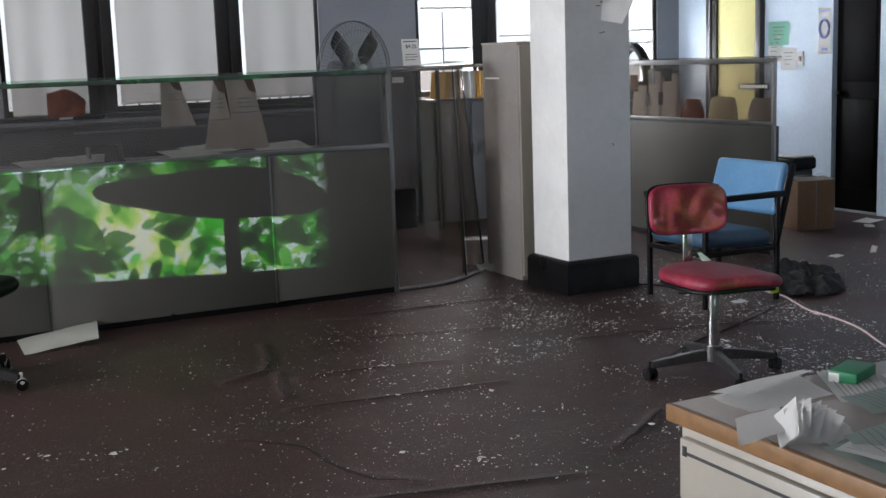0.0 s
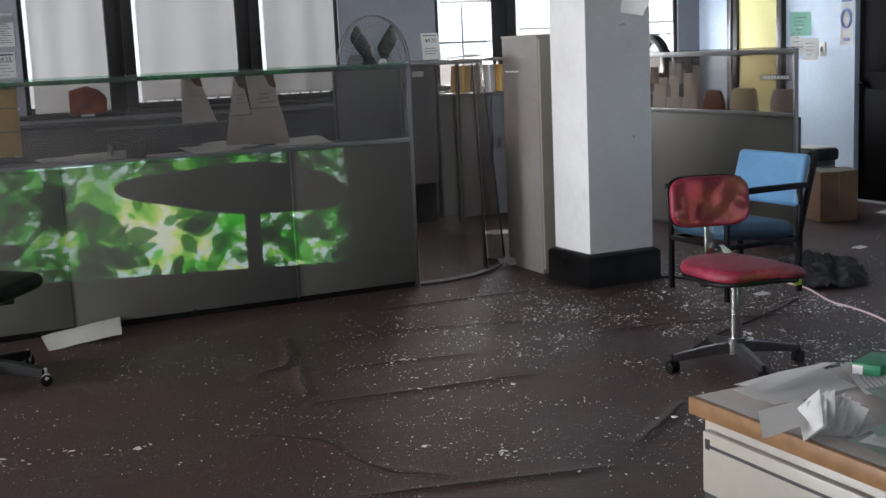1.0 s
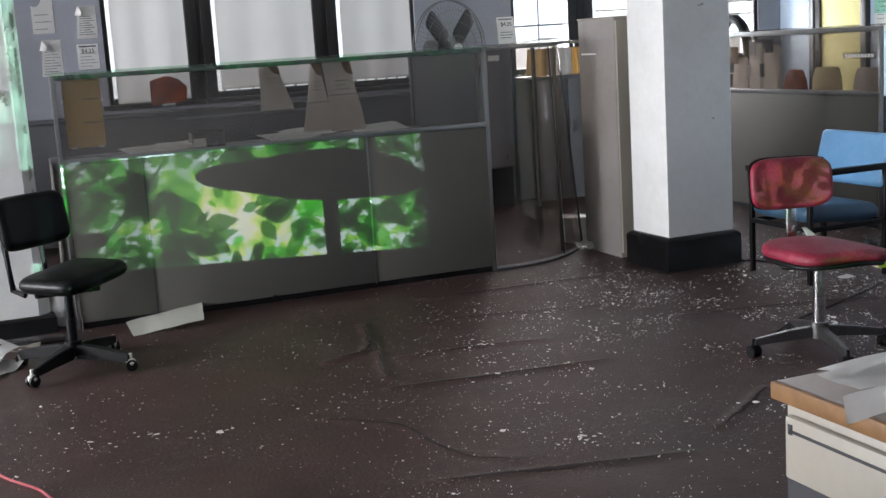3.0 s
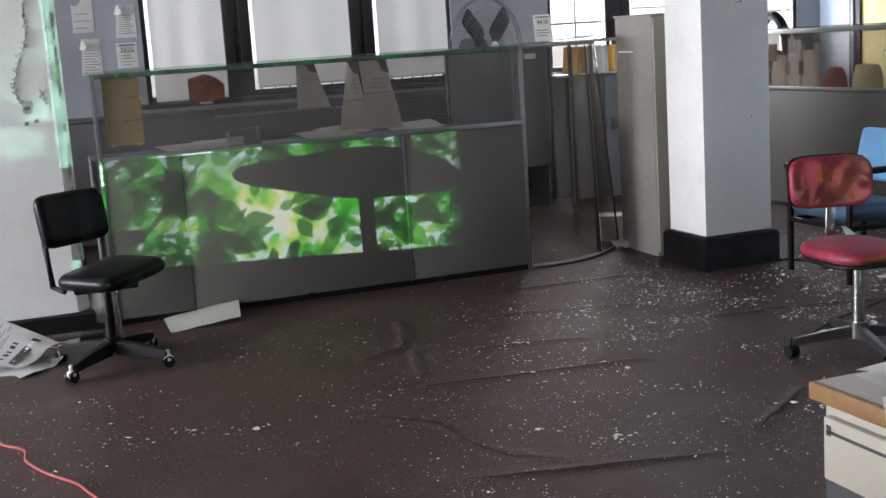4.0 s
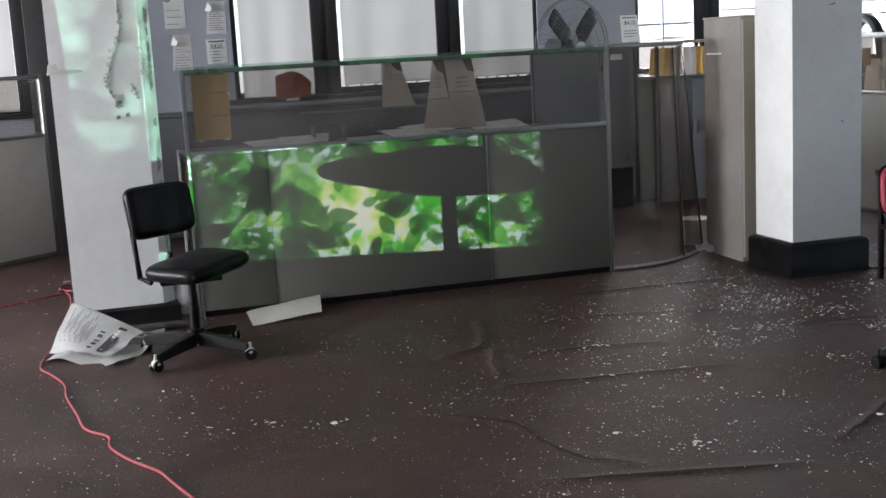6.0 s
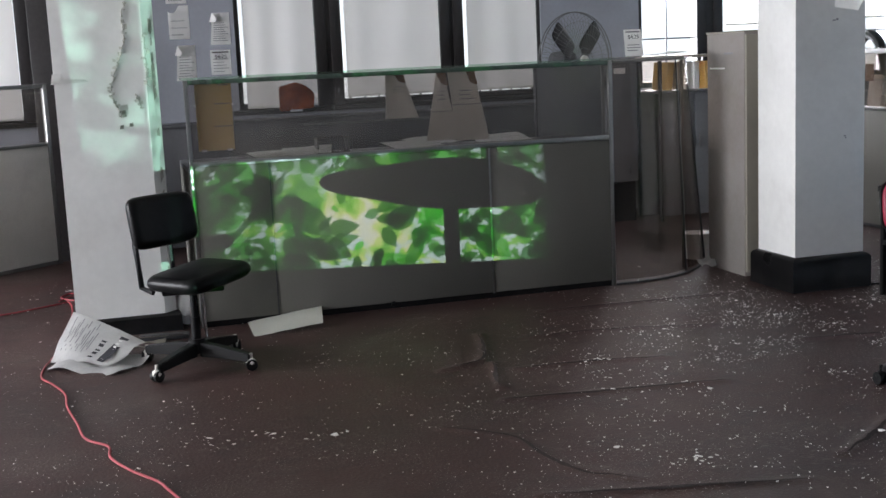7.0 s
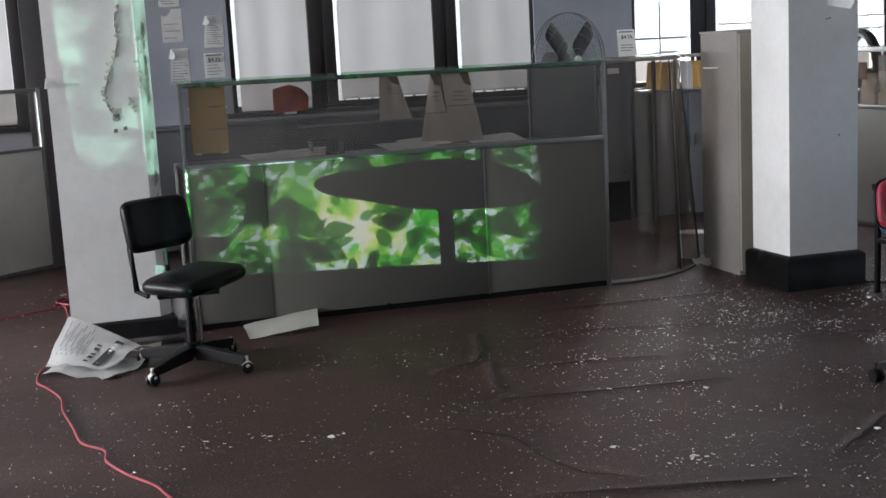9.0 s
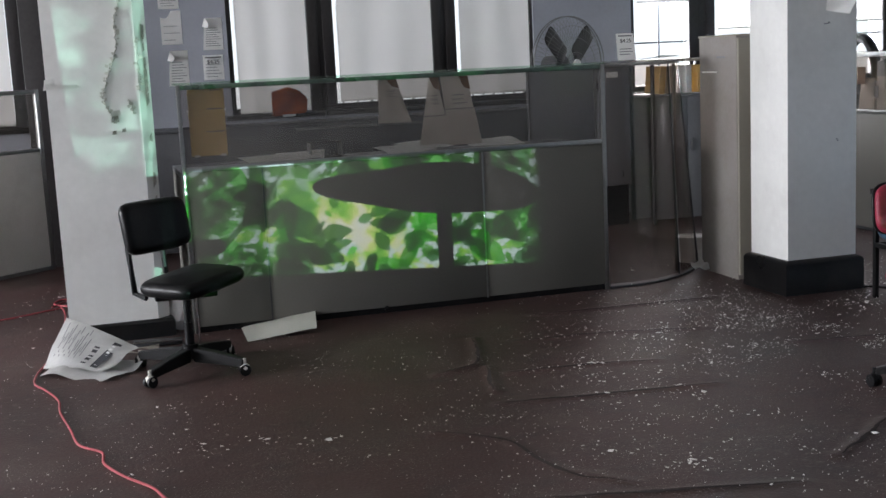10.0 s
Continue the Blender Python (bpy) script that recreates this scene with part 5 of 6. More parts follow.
bxr = thing("shipping_tube", "dark flat metal strip lying under the black chair", "strip", (0.26, 6.38, 0), -8)
part("strip", boxes((-0.12, -0.03, 0.003, 0.14, 0.03, 0.03), bevel=0.004), M["dark_metal"], bxr)
part("bright_edge", boxes((-0.12, -0.034, 0.024, 0.14, -0.03, 0.031)), M["chrome"], bxr)
pst = thing("plastic_sack", "crumpled pale plastic sack between pillar and counter", "sack", (0.42, 6.72, 0))
bm = bmesh.new()
ball(bm, (0, 0, 0.12), 0.1, 0.55, 0.7, 1.25, 16)
for v in bm.verts:
    v.co += 0.025 * noise.noise_vector(v.co * 14)
    v.co.z = max(v.co.z, 0.002)
part("sack", bm, M["paper"], pst)

# crumpled black garment
bm = bmesh.new()
n_ = 40
gg = []
for i in range(n_ + 1):
    row = []
    for j in range(n_ + 1):
        u, v = i / n_ * 2 - 1, j / n_ * 2 - 1
        p = Vector((u, v))
        rr = 1 + 0.25 * noise.noise(Vector((u * 1.5, v * 1.5, 3)))
        x, y = 0.52 * u * rr, 0.24 * v * rr
        f_ = max(0.0, 1 - (u * u + v * v) * 0.8)
        row.append(bm.verts.new((x, y, 0.004 + f_ ** 0.5 * (0.055 + 0.065 * noise.noise(Vector((u * 3.2, v * 3.2, 9))) + 0.03 * noise.noise(Vector((u * 9, v * 9, 4)))))))
    gg.append(row)
for i in range(n_):
    for j in range(n_):
        if ((i + 0.5) / n_ * 2 - 1) ** 2 + ((j + 0.5) / n_ * 2 - 1) ** 2 < 1.02:
            bm.faces.new((gg[i][j], gg[i + 1][j], gg[i + 1][j + 1], gg[i][j + 1]))
bmesh.ops.delete(bm, geom=[v for v in bm.verts if not v.link_faces], context="VERTS")
single("garment", bm, M["cloth"], "crumpled black cloth garment lying on the floor", "clothing", at=pose(5.08, 5.36, 0, 0, 0, 58))
for k, (x, y, w, d, r) in enumerate(((6.3, 5.9, 0.14, 0.02, 40), (5.9, 5.85, 0.05, 0.03, 10), (7.3, 6.9, 0.12, 0.08, 15), (7.5, 6.75, 0.09, 0.06, -20), (7.1, 6.7, 0.06, 0.04, 50), (4.42, 5.1, 0.05, 0.03, 20))):
    at, bm = sheet([(-w, -d, 0.003), (w, -d, 0.003), (w, d, 0.01), (-w, d, 0.006)], 5, 4, 0.004, 170 + k)
    single("loose_paper", bm, M["paper"], "scrap of white paper lying on the floor", "paper", at=pose(x, y, 0.002, 0, 0, r), group="scraps on the floor")


# flaked paint all over the floor
def chips(seed=11):
    rnd = random.Random(seed)
    verts, faces = [], []

    def chip(x, y, s):
        n = rnd.choice((4, 5, 5, 6))
        a0 = rnd.uniform(0, 6.28)
        st = rnd.uniform(0.25, 0.8)
        th = rnd.uniform(0, 3.14)
        z = floor_height(x, y) + 0.002
        tx, ty = rnd.uniform(-0.25, 0.25), rnd.uniform(-0.25, 0.25)
        i = len(verts)
        for lev in (0.0, 0.0015):
            for k in range(n):
                a = a0 + 6.283 * k / n
                r = s * rnd.uniform(0.6, 1.1) if lev == 0.0 else None
                if lev == 0.0:
                    px_, py_ = r * math.cos(a), r * st * math.sin(a)
                    dx, dy = px_ * math.cos(th) - py_ * math.sin(th), px_ * math.sin(th) + py_ * math.cos(th)
                    verts.append((x + dx, y + dy, z + max(0, dx * tx + dy * ty)))
                else:
                    q = verts[i + k]
                    verts.append((q[0], q[1], q[2] + 0.0015))
        faces.append(tuple(range(i + n, i + 2 * n)))
        for k in range(n):
            faces.append((i + k, i + (k + 1) % n, i + n + (k + 1) % n, i + n + k))

    def clear(x, y):
        return not (3.68 < x < 4.24 and 5.78 < y < 6.32) and not (0.3 < x < 3.1 and y > 6.6) and not (-0.25 < x < 0.42 and y > 6.5)

    # heaps where larger pieces broke up
    for cx, cy, n, sp in ((4.05, 5.35, 46, 0.16), (3.55, 5.05, 34, 0.14), (4.5, 4.7, 40, 0.15), (3.0, 4.3, 22, 0.10), (4.7, 5.5, 44, 0.18), (2.4, 4.0, 10, 0.08),
                          (3.9, 4.2, 24, 0.12), (1.9, 4.9, 9, 0.08), (3.45, 5.75, 30, 0.12), (5.2, 6.4, 26, 0.2), (2.7, 3.5, 12, 0.08)):
        for _ in range(n):
            x, y = rnd.gauss(cx, sp), rnd.gauss(cy, sp * 0.7)
            if clear(x, y):
                chip(x, y, min(0.026, 0.003 * math.exp(abs(rnd.gauss(0, 0.8)))))

    count = 0
    while count < 8800:
        if rnd.random() < 0.62:
            x, y = rnd.gauss(3.7, 0.95), rnd.gauss(4.85, 0.95)
        else:
            x, y = rnd.uniform(-1.2, 6.5), 2.9 + 5.7 * rnd.random() ** 1.35
        if y < 2.8 or not clear(x, y):
            continue
        if noise.noise(Vector((x * 1.7, y * 1.7, 5))) + 0.6 * noise.noise(Vector((x * 5, y * 5, 8))) + rnd.uniform(-0.3, 0.3) < 0.05:
            continue
        s = min(0.024, 0.0012 * math.exp(abs(rnd.gauss(0, 0.92))))
        chip(x, y, s)
        if s > 0.011:
            for _ in range(rnd.randint(2, 6)):
                chip(x + rnd.gauss(0, 0.05), y + rnd.gauss(0, 0.04), s * rnd.uniform(0.2, 0.5))
                count += 1
        count += 1
    for _ in range(3000):
        x, y = rnd.uniform(-1.2, 3.2), 2.9 + 3.4 * rnd.random() ** 1.3
        if clear(x, y) and noise.noise(Vector((x * 2.3, y * 2.3, 15))) + rnd.uniform(-0.4, 0.4) > 0.0:
            chip(x, y, rnd.uniform(0.0009, 0.0026))
    me = bpy.data.meshes.new("paint_flakes")
    me.from_pydata(verts, [], faces)
    me.materials.append(M["chips"])
    tagged(new("paint_flakes", me), "white paint flakes scattered over the dark floor", "debris", kind="stuff")


chips()


# ---- cracks and lifted paint on the pillars ----
def crack(parent, pts, w, seed):
    rnd = random.Random(seed)
    bm = bmesh.new()
    P = smooth_path([(x, 0, z) for x, z in pts], 14)
    P = [p + Vector((rnd.uniform(-1, 1) * 0.008, 0, rnd.uniform(-1, 1) * 0.004)) for p in P]
    for a, b in zip(P, P[1:]):
        d = (b - a).normalized()
        n = Vector((d.z, 0, -d.x)) * w * rnd.uniform(0.3, 1.2)
        y = -0.2535
        q = [bm.verts.new((p.x, y - o, p.z)) for p, o in ((a - n, 0), (a + n, 0.005), (b + n, 0.005), (b - n, 0))]
        bm.faces.new(q)
        r = [bm.verts.new((p.x, yy, p.z)) for p, yy in ((a + n, y - 0.005), (a + n * 1.2, -0.249), (b + n * 1.2, -0.249), (b + n, y - 0.005))]
        bm.faces.new(r)
    # small curled flakes along the break
    for p in P[::2]:
        x, z, r = p.x + rnd.uniform(-0.014, 0.014), p.z + rnd.uniform(-0.01, 0.01), rnd.uniform(0.004, 0.013)
        y = -0.2508
        a0 = rnd.uniform(0, 6.28)
        q = [bm.verts.new((x + r * math.cos(a0 + t), y - (0.010 * rnd.random() if k % 2 else 0.0005), z + r * rnd.uniform(0.5, 1.2) * math.sin(a0 + t))) for k, t in enumerate((0, 1.4, 3.0, 4.6))]
        bm.faces.new(q)
    return part("crack", bm, M["old_paint"], parent)


# pillar_west's own axes: x from its middle
cx_ = -0.175 + 0.2675
crack(pil_l, [(0.245 - cx_ + 0.02, 1.95), (0.20 - cx_, 1.72), (0.19 - cx_, 1.55), (0.135 - cx_, 1.42), (0.11 - cx_, 1.32), (0.135 - cx_, 1.25), (0.17 - cx_, 1.18)], 0.0022, 1)
crack(pil_l, [(0.30 - cx_, 1.62), (0.305 - cx_, 1.45), (0.30 - cx_, 1.34)], 0.003, 2)
crack(pil_l, [(0.24 - cx_, 1.30), (0.26 - cx_, 1.22)], 0.003, 3)
for x, z, s, seed in ((0.165, 1.22, 0.03, 5), (0.16, 1.20, 0.02, 6), (0.19, 1.53, 0.014, 7), (-0.16, 1.40, 0.03, 8), (0.2, 1.14, 0.012, 9), (0.15, 1.13, 0.012, 10)):
    at, bm = sheet([(-s, -0.002, -s), (s, -0.002, -s * 0.7), (s * 0.8, -0.004, s), (-s * 0.7, -0.016, s * 0.8)], 4, 4, 0.004, seed)
    bmesh.ops.transform(bm, matrix=Matrix.Translation((x - cx_, -0.2505, z)), verts=bm.verts)
    part("paint_flake", bm, M["plaster" if seed in (6, 9, 10) else "pillar"], pil_l)
at, bm = sheet([(-0.02, -0.03, -0.015), (0.16, -0.002, -0.008), (0.14, -0.002, 0.006), (-0.02, -0.02, 0.018)], 6, 4, 0.002, 12)
bmesh.ops.transform(bm, matrix=Matrix.Translation((-0.16 - cx_, -0.2505, 1.385)), verts=bm.verts)
part("paint_curl", bm, M["pillar"], pil_l)
rnd_ = random.Random(3)
for k in range(26):
    z = rnd_.uniform(0.3, 2.2)
    s = rnd_.uniform(0.006, 0.016)
    bm = bmesh.new()
    q = [bm.verts.new((0.2225 + 0.0225 + a * 0.7 * s + 0.0008, -0.2275 + a * 0.7 * s - 0.0008, z + b * s * rnd_.uniform(1, 3.5))) for a, b in ((-1, -1), (1, -0.7), (0.8, 1), (-0.9, 0.8))]
    bm.faces.new(q)
    part("bare_patch", bm, M["plaster"], pil_l)
# torn notice and marks on the other pillar (its own axes)
at, bm = sheet([(0.02, -0.203, 1.60), (0.11, -0.29, 1.575), (0.20, -0.32, 1.76), (0.03, -0.203, 1.76)], 6, 6, 0.012, 14)
part("torn_paper", bm, M["paper"], pil_r, "torn white paper hanging off the pillar")
for x, z, w, h in ((-0.01, 1.68, 0.03, 0.008), (0.02, 1.70, 0.02, 0.01), (0.01, 1.525, 0.022, 0.006), (0.035, 1.528, 0.012, 0.01), (0.09, 0.875, 0.012, 0.005), (0.098, 0.865, 0.006, 0.008)):
    part("scuff", boxes((x, -0.1975, z, x + w, -0.1955, z + h)), M["ink_grey"], pil_r)

# ---- the projectors and the chair that stands in the beam ----
def leaf_slide():
    """Coloured film: a sunlit clearing among foliage, with a teal margin."""
    m = bpy.data.materials.new("leaf_film")
    m.use_nodes = True
    N, L = m.node_tree.nodes, m.node_tree.links
    N.remove(N["Principled BSDF"])
    tr = N.new("ShaderNodeBsdfTransparent")
    L.new(tr.outputs[0], N["Material Output"].inputs["Surface"])
    tc = N.new("ShaderNodeTexCoord")
    sx = N.new("ShaderNodeSeparateXYZ")
    L.new(tc.outputs["Object"], sx.inputs[0])
    X, Z = sx.outputs["X"], sx.outputs["Z"]

    def op(a, b, kind="MULTIPLY"):
        q = N.new("ShaderNodeMath")
        q.operation = kind
        for slot, v in zip(q.inputs, (a, b)):
            if isinstance(v, (int, float)):
                slot.default_value = v
            else:
                L.new(v, slot)
        return q.outputs[0]

    def step(src, f0, f1, t0=0.0, t1=1.0):
        r = N.new("ShaderNodeMapRange")
        for key, v in (("From Min", f0), ("From Max", f1), ("To Min", t0), ("To Max", t1)):
            r.inputs[key].default_value = v
        L.new(src, r.inputs["Value"])
        return r.outputs[0]

    def cloud(scale, detail, stretch=(1, 1, 1)):
        mp = N.new("ShaderNodeMapping")
        mp.inputs["Scale"].default_value = stretch
        L.new(tc.outputs["Object"], mp.inputs["Vector"])
        n = N.new("ShaderNodeTexNoise")
        n.inputs["Scale"].default_value, n.inputs["Detail"].default_value = scale, detail
        L.new(mp.outputs[0], n.inputs["Vector"])
        return n.outputs["Fac"]

    def blend(a, b, fac):
        x = N.new("ShaderNodeMix")
        x.data_type = "RGBA"
        for slot, v in ((x.inputs[6], a), (x.inputs[7], b)):
            if isinstance(v, tuple):
                slot.default_value = (*v, 1)
            else:
                L.new(v, slot)
        if isinstance(fac, float):
            x.inputs[0].default_value = fac
        else:
            L.new(fac, x.inputs[0])
        return x.outputs[2]

    dist = N.new("ShaderNodeVectorMath")
    dist.operation = "DISTANCE"
    flat = N.new("ShaderNodeVectorMath")
    flat.operation = "MULTIPLY"
    flat.inputs[1].default_value = (1, 0, 1.25)
    L.new(tc.outputs["Object"], flat.inputs[0])
    L.new(flat.outputs[0], dist.inputs[0])
    dist.inputs[1].default_value = (1.0, 0, 0.62)
    clearing = op(op(step(dist.outputs["Value"], 0.08, 0.95, 0.70, 0.04), op(op(cloud(5.0, 5), -0.5, "ADD"), 2.1), "ADD"), step(X, 1.35, 1.9, 0.0, 0.22), "ADD")
    ramp = N.new("ShaderNodeValToRGB")
    stops = [(0.0, (0.035, 0.15, 0.035)), (0.18, (0.06, 0.28, 0.045)), (0.36, (0.11, 0.50, 0.06)), (0.52, (0.32, 0.80, 0.10)), (0.68, (0.78, 0.98, 0.34)), (0.80, (0.93, 1.0, 0.82)), (1.0, (0.85, 0.98, 1.0))]
    e = ramp.color_ramp.elements
    while len(e) < len(stops):
        e.new(0.5)
    for q, (p, c) in zip(e, stops):
        q.position, q.color = p, (*c, 1)
    L.new(clearing, ramp.inputs[0])
    # pale blue glints of sky in clusters
    glint = op(step(cloud(12, 3, (1, 1, 1.6)), 0.49, 0.54), step(op(cloud(2.6, 2), step(X, 1.3, 1.8, 0.0, 0.12), "ADD"), 0.43, 0.50))
    picture = blend(ramp.outputs[0], (0.70, 0.95, 1.0), op(glint, 0.95))
    strength = op(op(step(X, 2.03, 1.93), step(X, -0.055, -0.02)), op(step(X, -0.06, 0.95, 0.42, 1.0), step(Z, 0.897, 0.888)))
    # the margin: a mint edge, and faint teal smears added for light reflected on the pillar
    band = op(op(step(X, -0.215, -0.200), step(X, -0.128, -0.140)), step(cloud(7, 5, (3, 1, 1)), 0.36, 0.60, 0.06, 0.36))
    reflect_smear = op(op(step(X, -0.20, -0.24), step(Z, 0.80, 1.0)), step(cloud(4.2, 3, (1, 1, 1.5)), 0.48, 0.68, 0.012, 0.20))
    lit = N.new("ShaderNodeVectorMath")
    lit.operation = "SCALE"
    L.new(picture, lit.inputs[0])
    L.new(strength, lit.inputs["Scale"])
    edge = N.new("ShaderNodeVectorMath")
    edge.operation = "SCALE"
    edge.inputs[0].default_value = (0.42, 0.86, 0.66)
    L.new(op(band, reflect_smear, "ADD"), edge.inputs["Scale"])
    both = N.new("ShaderNodeVectorMath")
    L.new(lit.outputs[0], both.inputs[0])
    L.new(edge.outputs[0], both.inputs[1])
    L.new(both.outputs[0], tr.inputs[0])
    return m


def leaf_tint(name, colour, spread):
    """Transparent leaf colour that differs from leaf to leaf."""
    m = bpy.data.materials.new(name)
    m.use_nodes = True
    N, L = m.node_tree.nodes, m.node_tree.links
    N.remove(N["Principled BSDF"])
    tr = N.new("ShaderNodeBsdfTransparent")
    g, r, v = N.new("ShaderNodeNewGeometry"), N.new("ShaderNodeMapRange"), N.new("ShaderNodeVectorMath")
    r.inputs["To Min"].default_value, r.inputs["To Max"].default_value = 1 - spread, 1.0
    v.operation = "SCALE"
    v.inputs[0].default_value = colour
    L.new(g.outputs["Random Per Island"], r.inputs["Value"])
    L.new(r.outputs[0], v.inputs["Scale"])
    L.new(v.outputs[0], tr.inputs[0])
    L.new(tr.outputs[0], N["Material Output"].inputs["Surface"])
    return m


M["leaf_mid"] = leaf_tint("mid_green_leaf", (0.26, 0.85, 0.16), 0.6)
M["leaf_dark"] = leaf_tint("dark_green_leaf", (0.17, 0.42, 0.16), 0.5)
M["leaf_lime"] = leaf_tint("lime_green_leaf", (0.70, 1.0, 0.30), 0.3)


def leaf_layers(seed=4):
    """Sprays of leaves in the film's plane: one mesh for each tint."""
    rnd = random.Random(seed)
    layers = {"leaf_mid": bmesh.new(), "leaf_dark": bmesh.new(), "leaf_lime": bmesh.new()}
    placed = []

    def leaf(kind, x, z, ang, ln, wd):
        cx, cz = x + 0.5 * ln * math.cos(ang), z + 0.5 * ln * math.sin(ang)
        if sum(1 for a, b, r in placed if math.hypot(a - cx, b - cz) < r) > 2:
            return
        placed.append((cx, cz, ln * 0.4))
        bm = layers[kind]
        y = -0.02 - 0.0006 * len(placed)
        bend = rnd.uniform(-0.25, 0.25)
        left, right = [], []
        n = 7
        for k in range(n + 1):
            t = k / n
            w = wd * math.sin(math.pi * t ** 0.8) * (1 + 0.22 * noise.noise(Vector((t * 5, len(placed) * 1.7, 0)))) + 0.001
            mx, mz = t * ln, bend * ln * t * t
            for side, out in ((1, left), (-1, right)):
                px_, pz_ = mx, mz + side * w
                out.append((x + px_ * math.cos(ang) - pz_ * math.sin(ang), y, z + px_ * math.sin(ang) + pz_ * math.cos(ang)))
        a = [bm.verts.new(p) for p in left]
        b = [bm.verts.new(p) for p in right]
        for k in range(n):
            bm.faces.new((a[k], a[k + 1], b[k + 1], b[k]))

    def far(x, z):
        return math.hypot(x - 1.0, (z - 0.55) * 1.2)

    for _ in range(44):
        cx, cz = rnd.uniform(-0.1, 2.15), rnd.uniform(0.15, 0.98)
        d = far(cx, cz)
        if d < 0.30 and rnd.random() < 0.45:
            continue
        kind = rnd.choice(("leaf_mid", "leaf_mid", "leaf_dark", "leaf_dark", "leaf_lime")) if d < 0.6 else rnd.choice(("leaf_mid", "leaf_dark", "leaf_dark"))
        a0 = rnd.uniform(-2.6, 0.6)
        for k in range(rnd.randint(4, 7)):
            ln = rnd.uniform(0.09, 0.24)
            leaf(kind, cx + rnd.gauss(0, 0.05), cz + rnd.gauss(0, 0.04), a0 + rnd.uniform(-1.3, 1.3), ln, ln * rnd.uniform(0.16, 0.32))
    # small leaves in patches, and twigs
    for _ in range(170):
        x, z = rnd.uniform(-0.08, 2.1), rnd.uniform(0.2, 0.9)
        if noise.noise(Vector((x * 3.1, z * 3.1, 2))) < -0.05:
            continue
        ln = rnd.uniform(0.03, 0.11)
        leaf(rnd.choice(("leaf_mid", "leaf_mid", "leaf_dark")), x, z, rnd.uniform(0, 6.28), ln, ln * rnd.uniform(0.2, 0.38))
    for x, z, ang, ln in ((-0.05, 0.42, 0.9, 0.62), (0.10, 0.40, 0.75, 0.66), (0.28, 0.30, 1.25, 0.6), (1.72, 0.2, 1.5, 0.5), (0.0, 0.62, 0.5, 0.6)):
        leaf("leaf_dark", x, z, ang, ln, 0.016)
    return layers


M["film"] = leaf_slide()


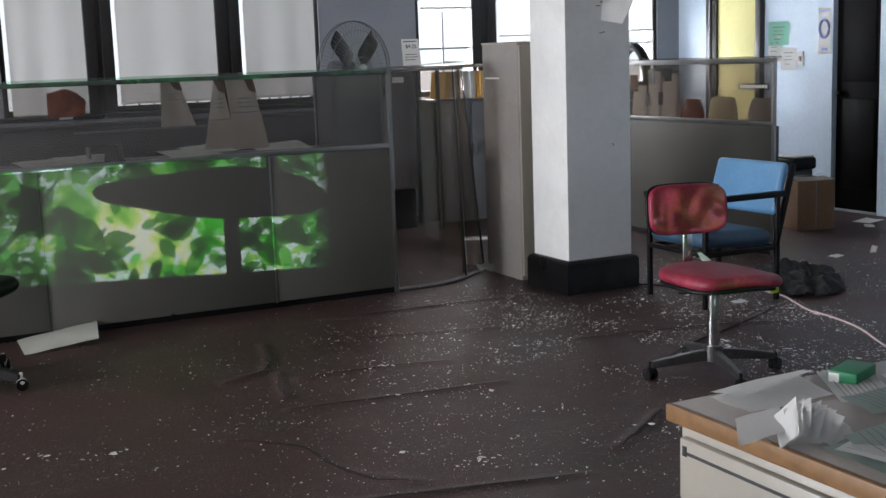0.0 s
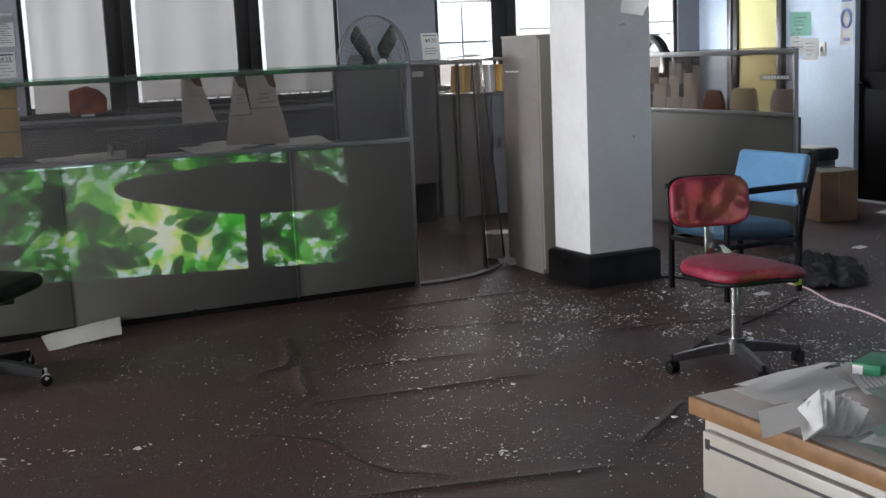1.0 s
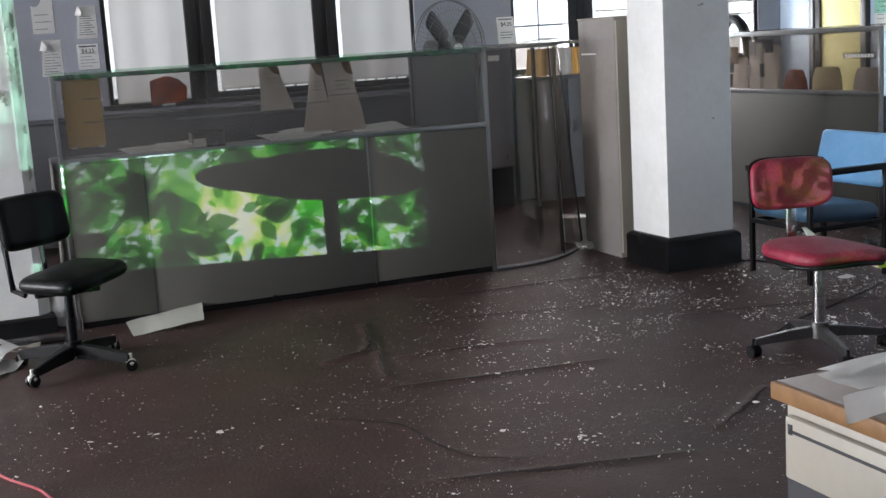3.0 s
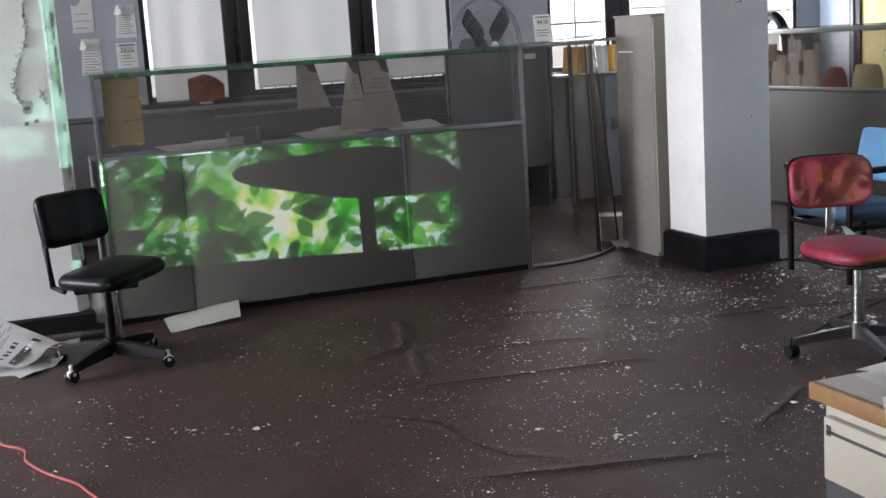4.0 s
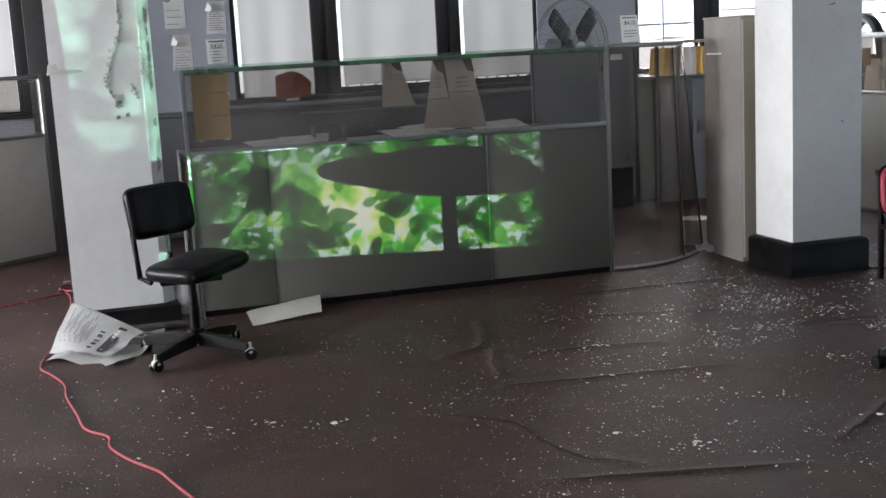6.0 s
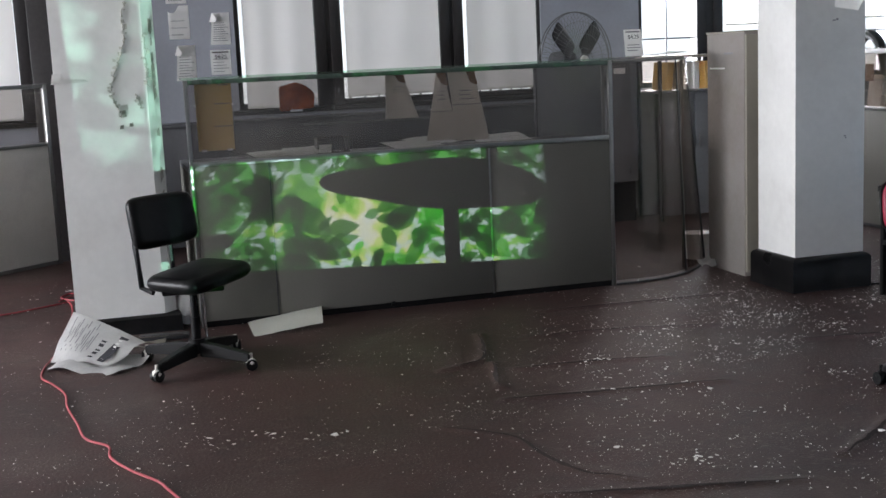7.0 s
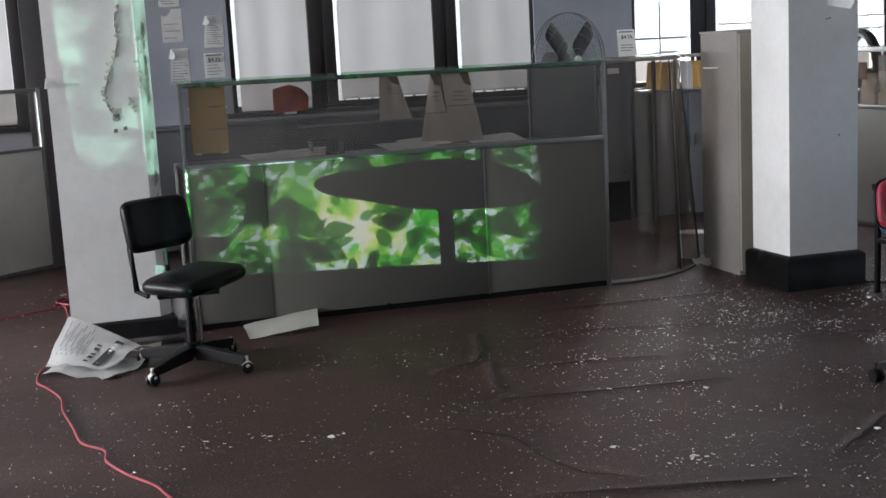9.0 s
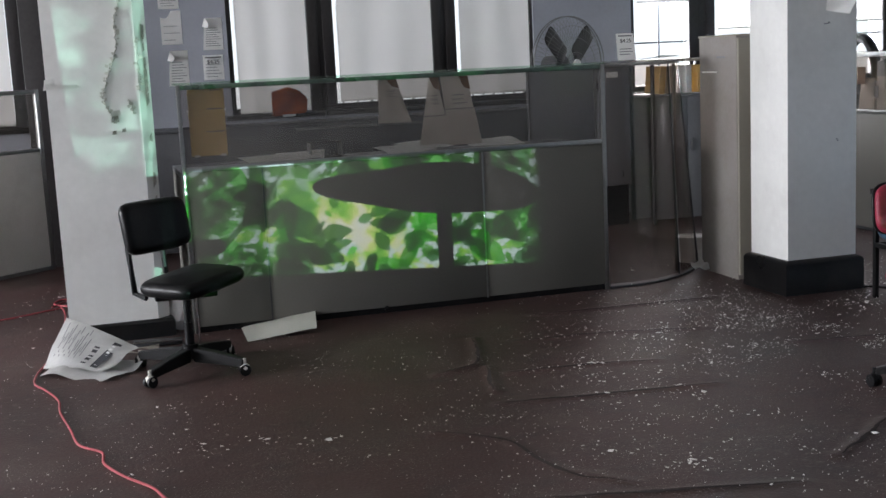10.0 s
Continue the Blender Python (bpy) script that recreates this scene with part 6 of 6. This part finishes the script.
def projector(eye, plane, outline, power, label, turn=0.0, zoom=1.0, shift=(0.0, 0.0), leaves=False):
    """A projector at eye whose film stands square to +y: outline is the lit area on the plane `plane` metres off, in that plane's x and z."""
    gap = 0.2
    k = gap / plane
    base = thing("projector", label, "projector", (eye[0], eye[1], 0), turn)
    hx, hz = 0.16, 0.12
    z = eye[2]
    part("housing", boxes((-hx, -0.16, z - hz, -hx + 0.012, gap, z + hz), (hx - 0.012, -0.16, z - hz, hx, gap, z + hz), (-hx, -0.16, z + hz - 0.012, hx, gap, z + hz),
                          (-hx, -0.16, z - hz, hx, gap, z - hz + 0.012), (-hx, -0.172, z - hz, hx, -0.16, z + hz)), M["dark_metal"], base)
    # front plate with the gate cut out
    bm = bmesh.new()
    ins = [bm.verts.new(((x) * k, gap, z + (zz - z) * k)) for x, zz in outline]
    out = [bm.verts.new(p) for p in ((-hx, gap, z - hz), (hx, gap, z - hz), (hx, gap, z + hz), (-hx, gap, z + hz))]
    for q in range(4):
        bm.faces.new((out[q], out[(q + 1) % 4], ins[(q + 1) % 4], ins[q]))
    part("front_plate", bm, M["black_plastic"], base)
    bm = bmesh.new()
    bm.faces.new([bm.verts.new((x * zoom + shift[0], 0, zz * zoom + shift[1])) for x, zz in outline])
    film = part("film", bm, M["film"], base, "colour film of green leaves")
    film.matrix_basis = Matrix.Translation((-shift[0] * k / zoom, gap - 0.002, z - z * k - shift[1] * k / zoom)) @ Matrix.Diagonal((k / zoom, k / zoom, k / zoom, 1))
    if leaves:
        for kind, bm in leaf_layers().items():
            layer = part("leaf_layer", bm, M[kind], base)
            layer.matrix_basis = film.matrix_basis
    part("crate", boxes((-0.2, -0.2, 0, 0.2, 0.2, z - hz - 0.002), bevel=0.006), M["cardboard"], base)
    d = bpy.data.lights.new("projector_lamp", "SPOT")
    d.energy, d.shadow_soft_size, d.spot_size, d.spot_blend = power, 0.00012, radians(70), 0.1
    lamp = new("projector_lamp", d)
    c, s = math.cos(radians(turn)), math.sin(radians(turn))
    lamp.matrix_basis = look(eye, (eye[0] - s * 5, eye[1] + c * 5, eye[2]))
    return base


PE = (0.55, -1.5, 0.30)
pa = projector(PE, CY - PE[1], [(-0.57, 0.331), (2.033, 0.208), (2.033, 1.40), (-0.668, 1.893)], 11000, "dark video projector on a cardboard crate, switched on", shift=(0.05, 0.0), leaves=True)
pb = projector((2.9, -0.6, 0.42), 4.75, [(0.15, 0.26), (0.59, 0.26), (0.59, 0.98), (0.15, 0.98)], 800, "small dark video projector on a cardboard crate, switched on", 0.0, 1.8, (0.35, -0.92), leaves=True)

st_ = thing("swivel_stool", "black office chair without its backrest, standing in the projector's beam", "chair", (1.074, 1.52, 0))
swivel_base(st_, 20, 0.26, "black_plastic", "black_plastic", "caster_grey", "black_plastic", "black_plastic", 0.44, 0.04)
bm = bmesh.new()
cushion(bm, 0.50, 0.36, 0.10, 2.8, 0.01)
for v in bm.verts:
    t = max(0.0, min(1.0, (v.co.x + 0.25) / 0.30))
    v.co.z = v.co.z * (0.42 + 0.58 * t * t * (3 - 2 * t)) + 0.014 * (1 - t)
    e = max(0.0, min(1.0, (v.co.x - 0.06) / 0.20))
    v.co.z = v.co.z * (1 - 0.6 * e * e) - 0.022 * e * e
bmesh.ops.transform(bm, matrix=Matrix.Translation((-0.035, 0, 0.447)) @ pose(0, 0, 0, 2, 3, 0), verts=bm.verts)
part("seat", bm, M["black_vinyl"], st_)
part("back_bracket", boxes((0.11, 0.12, 0.44, 0.138, 0.128, 0.555), bevel=0.002), M["black_plastic"], st_)

for ob in list(scene.objects):
    if ob.type == "MESH" and ob.name.split(".")[0] in ("glass_pane",):
        ob.visible_shadow = False
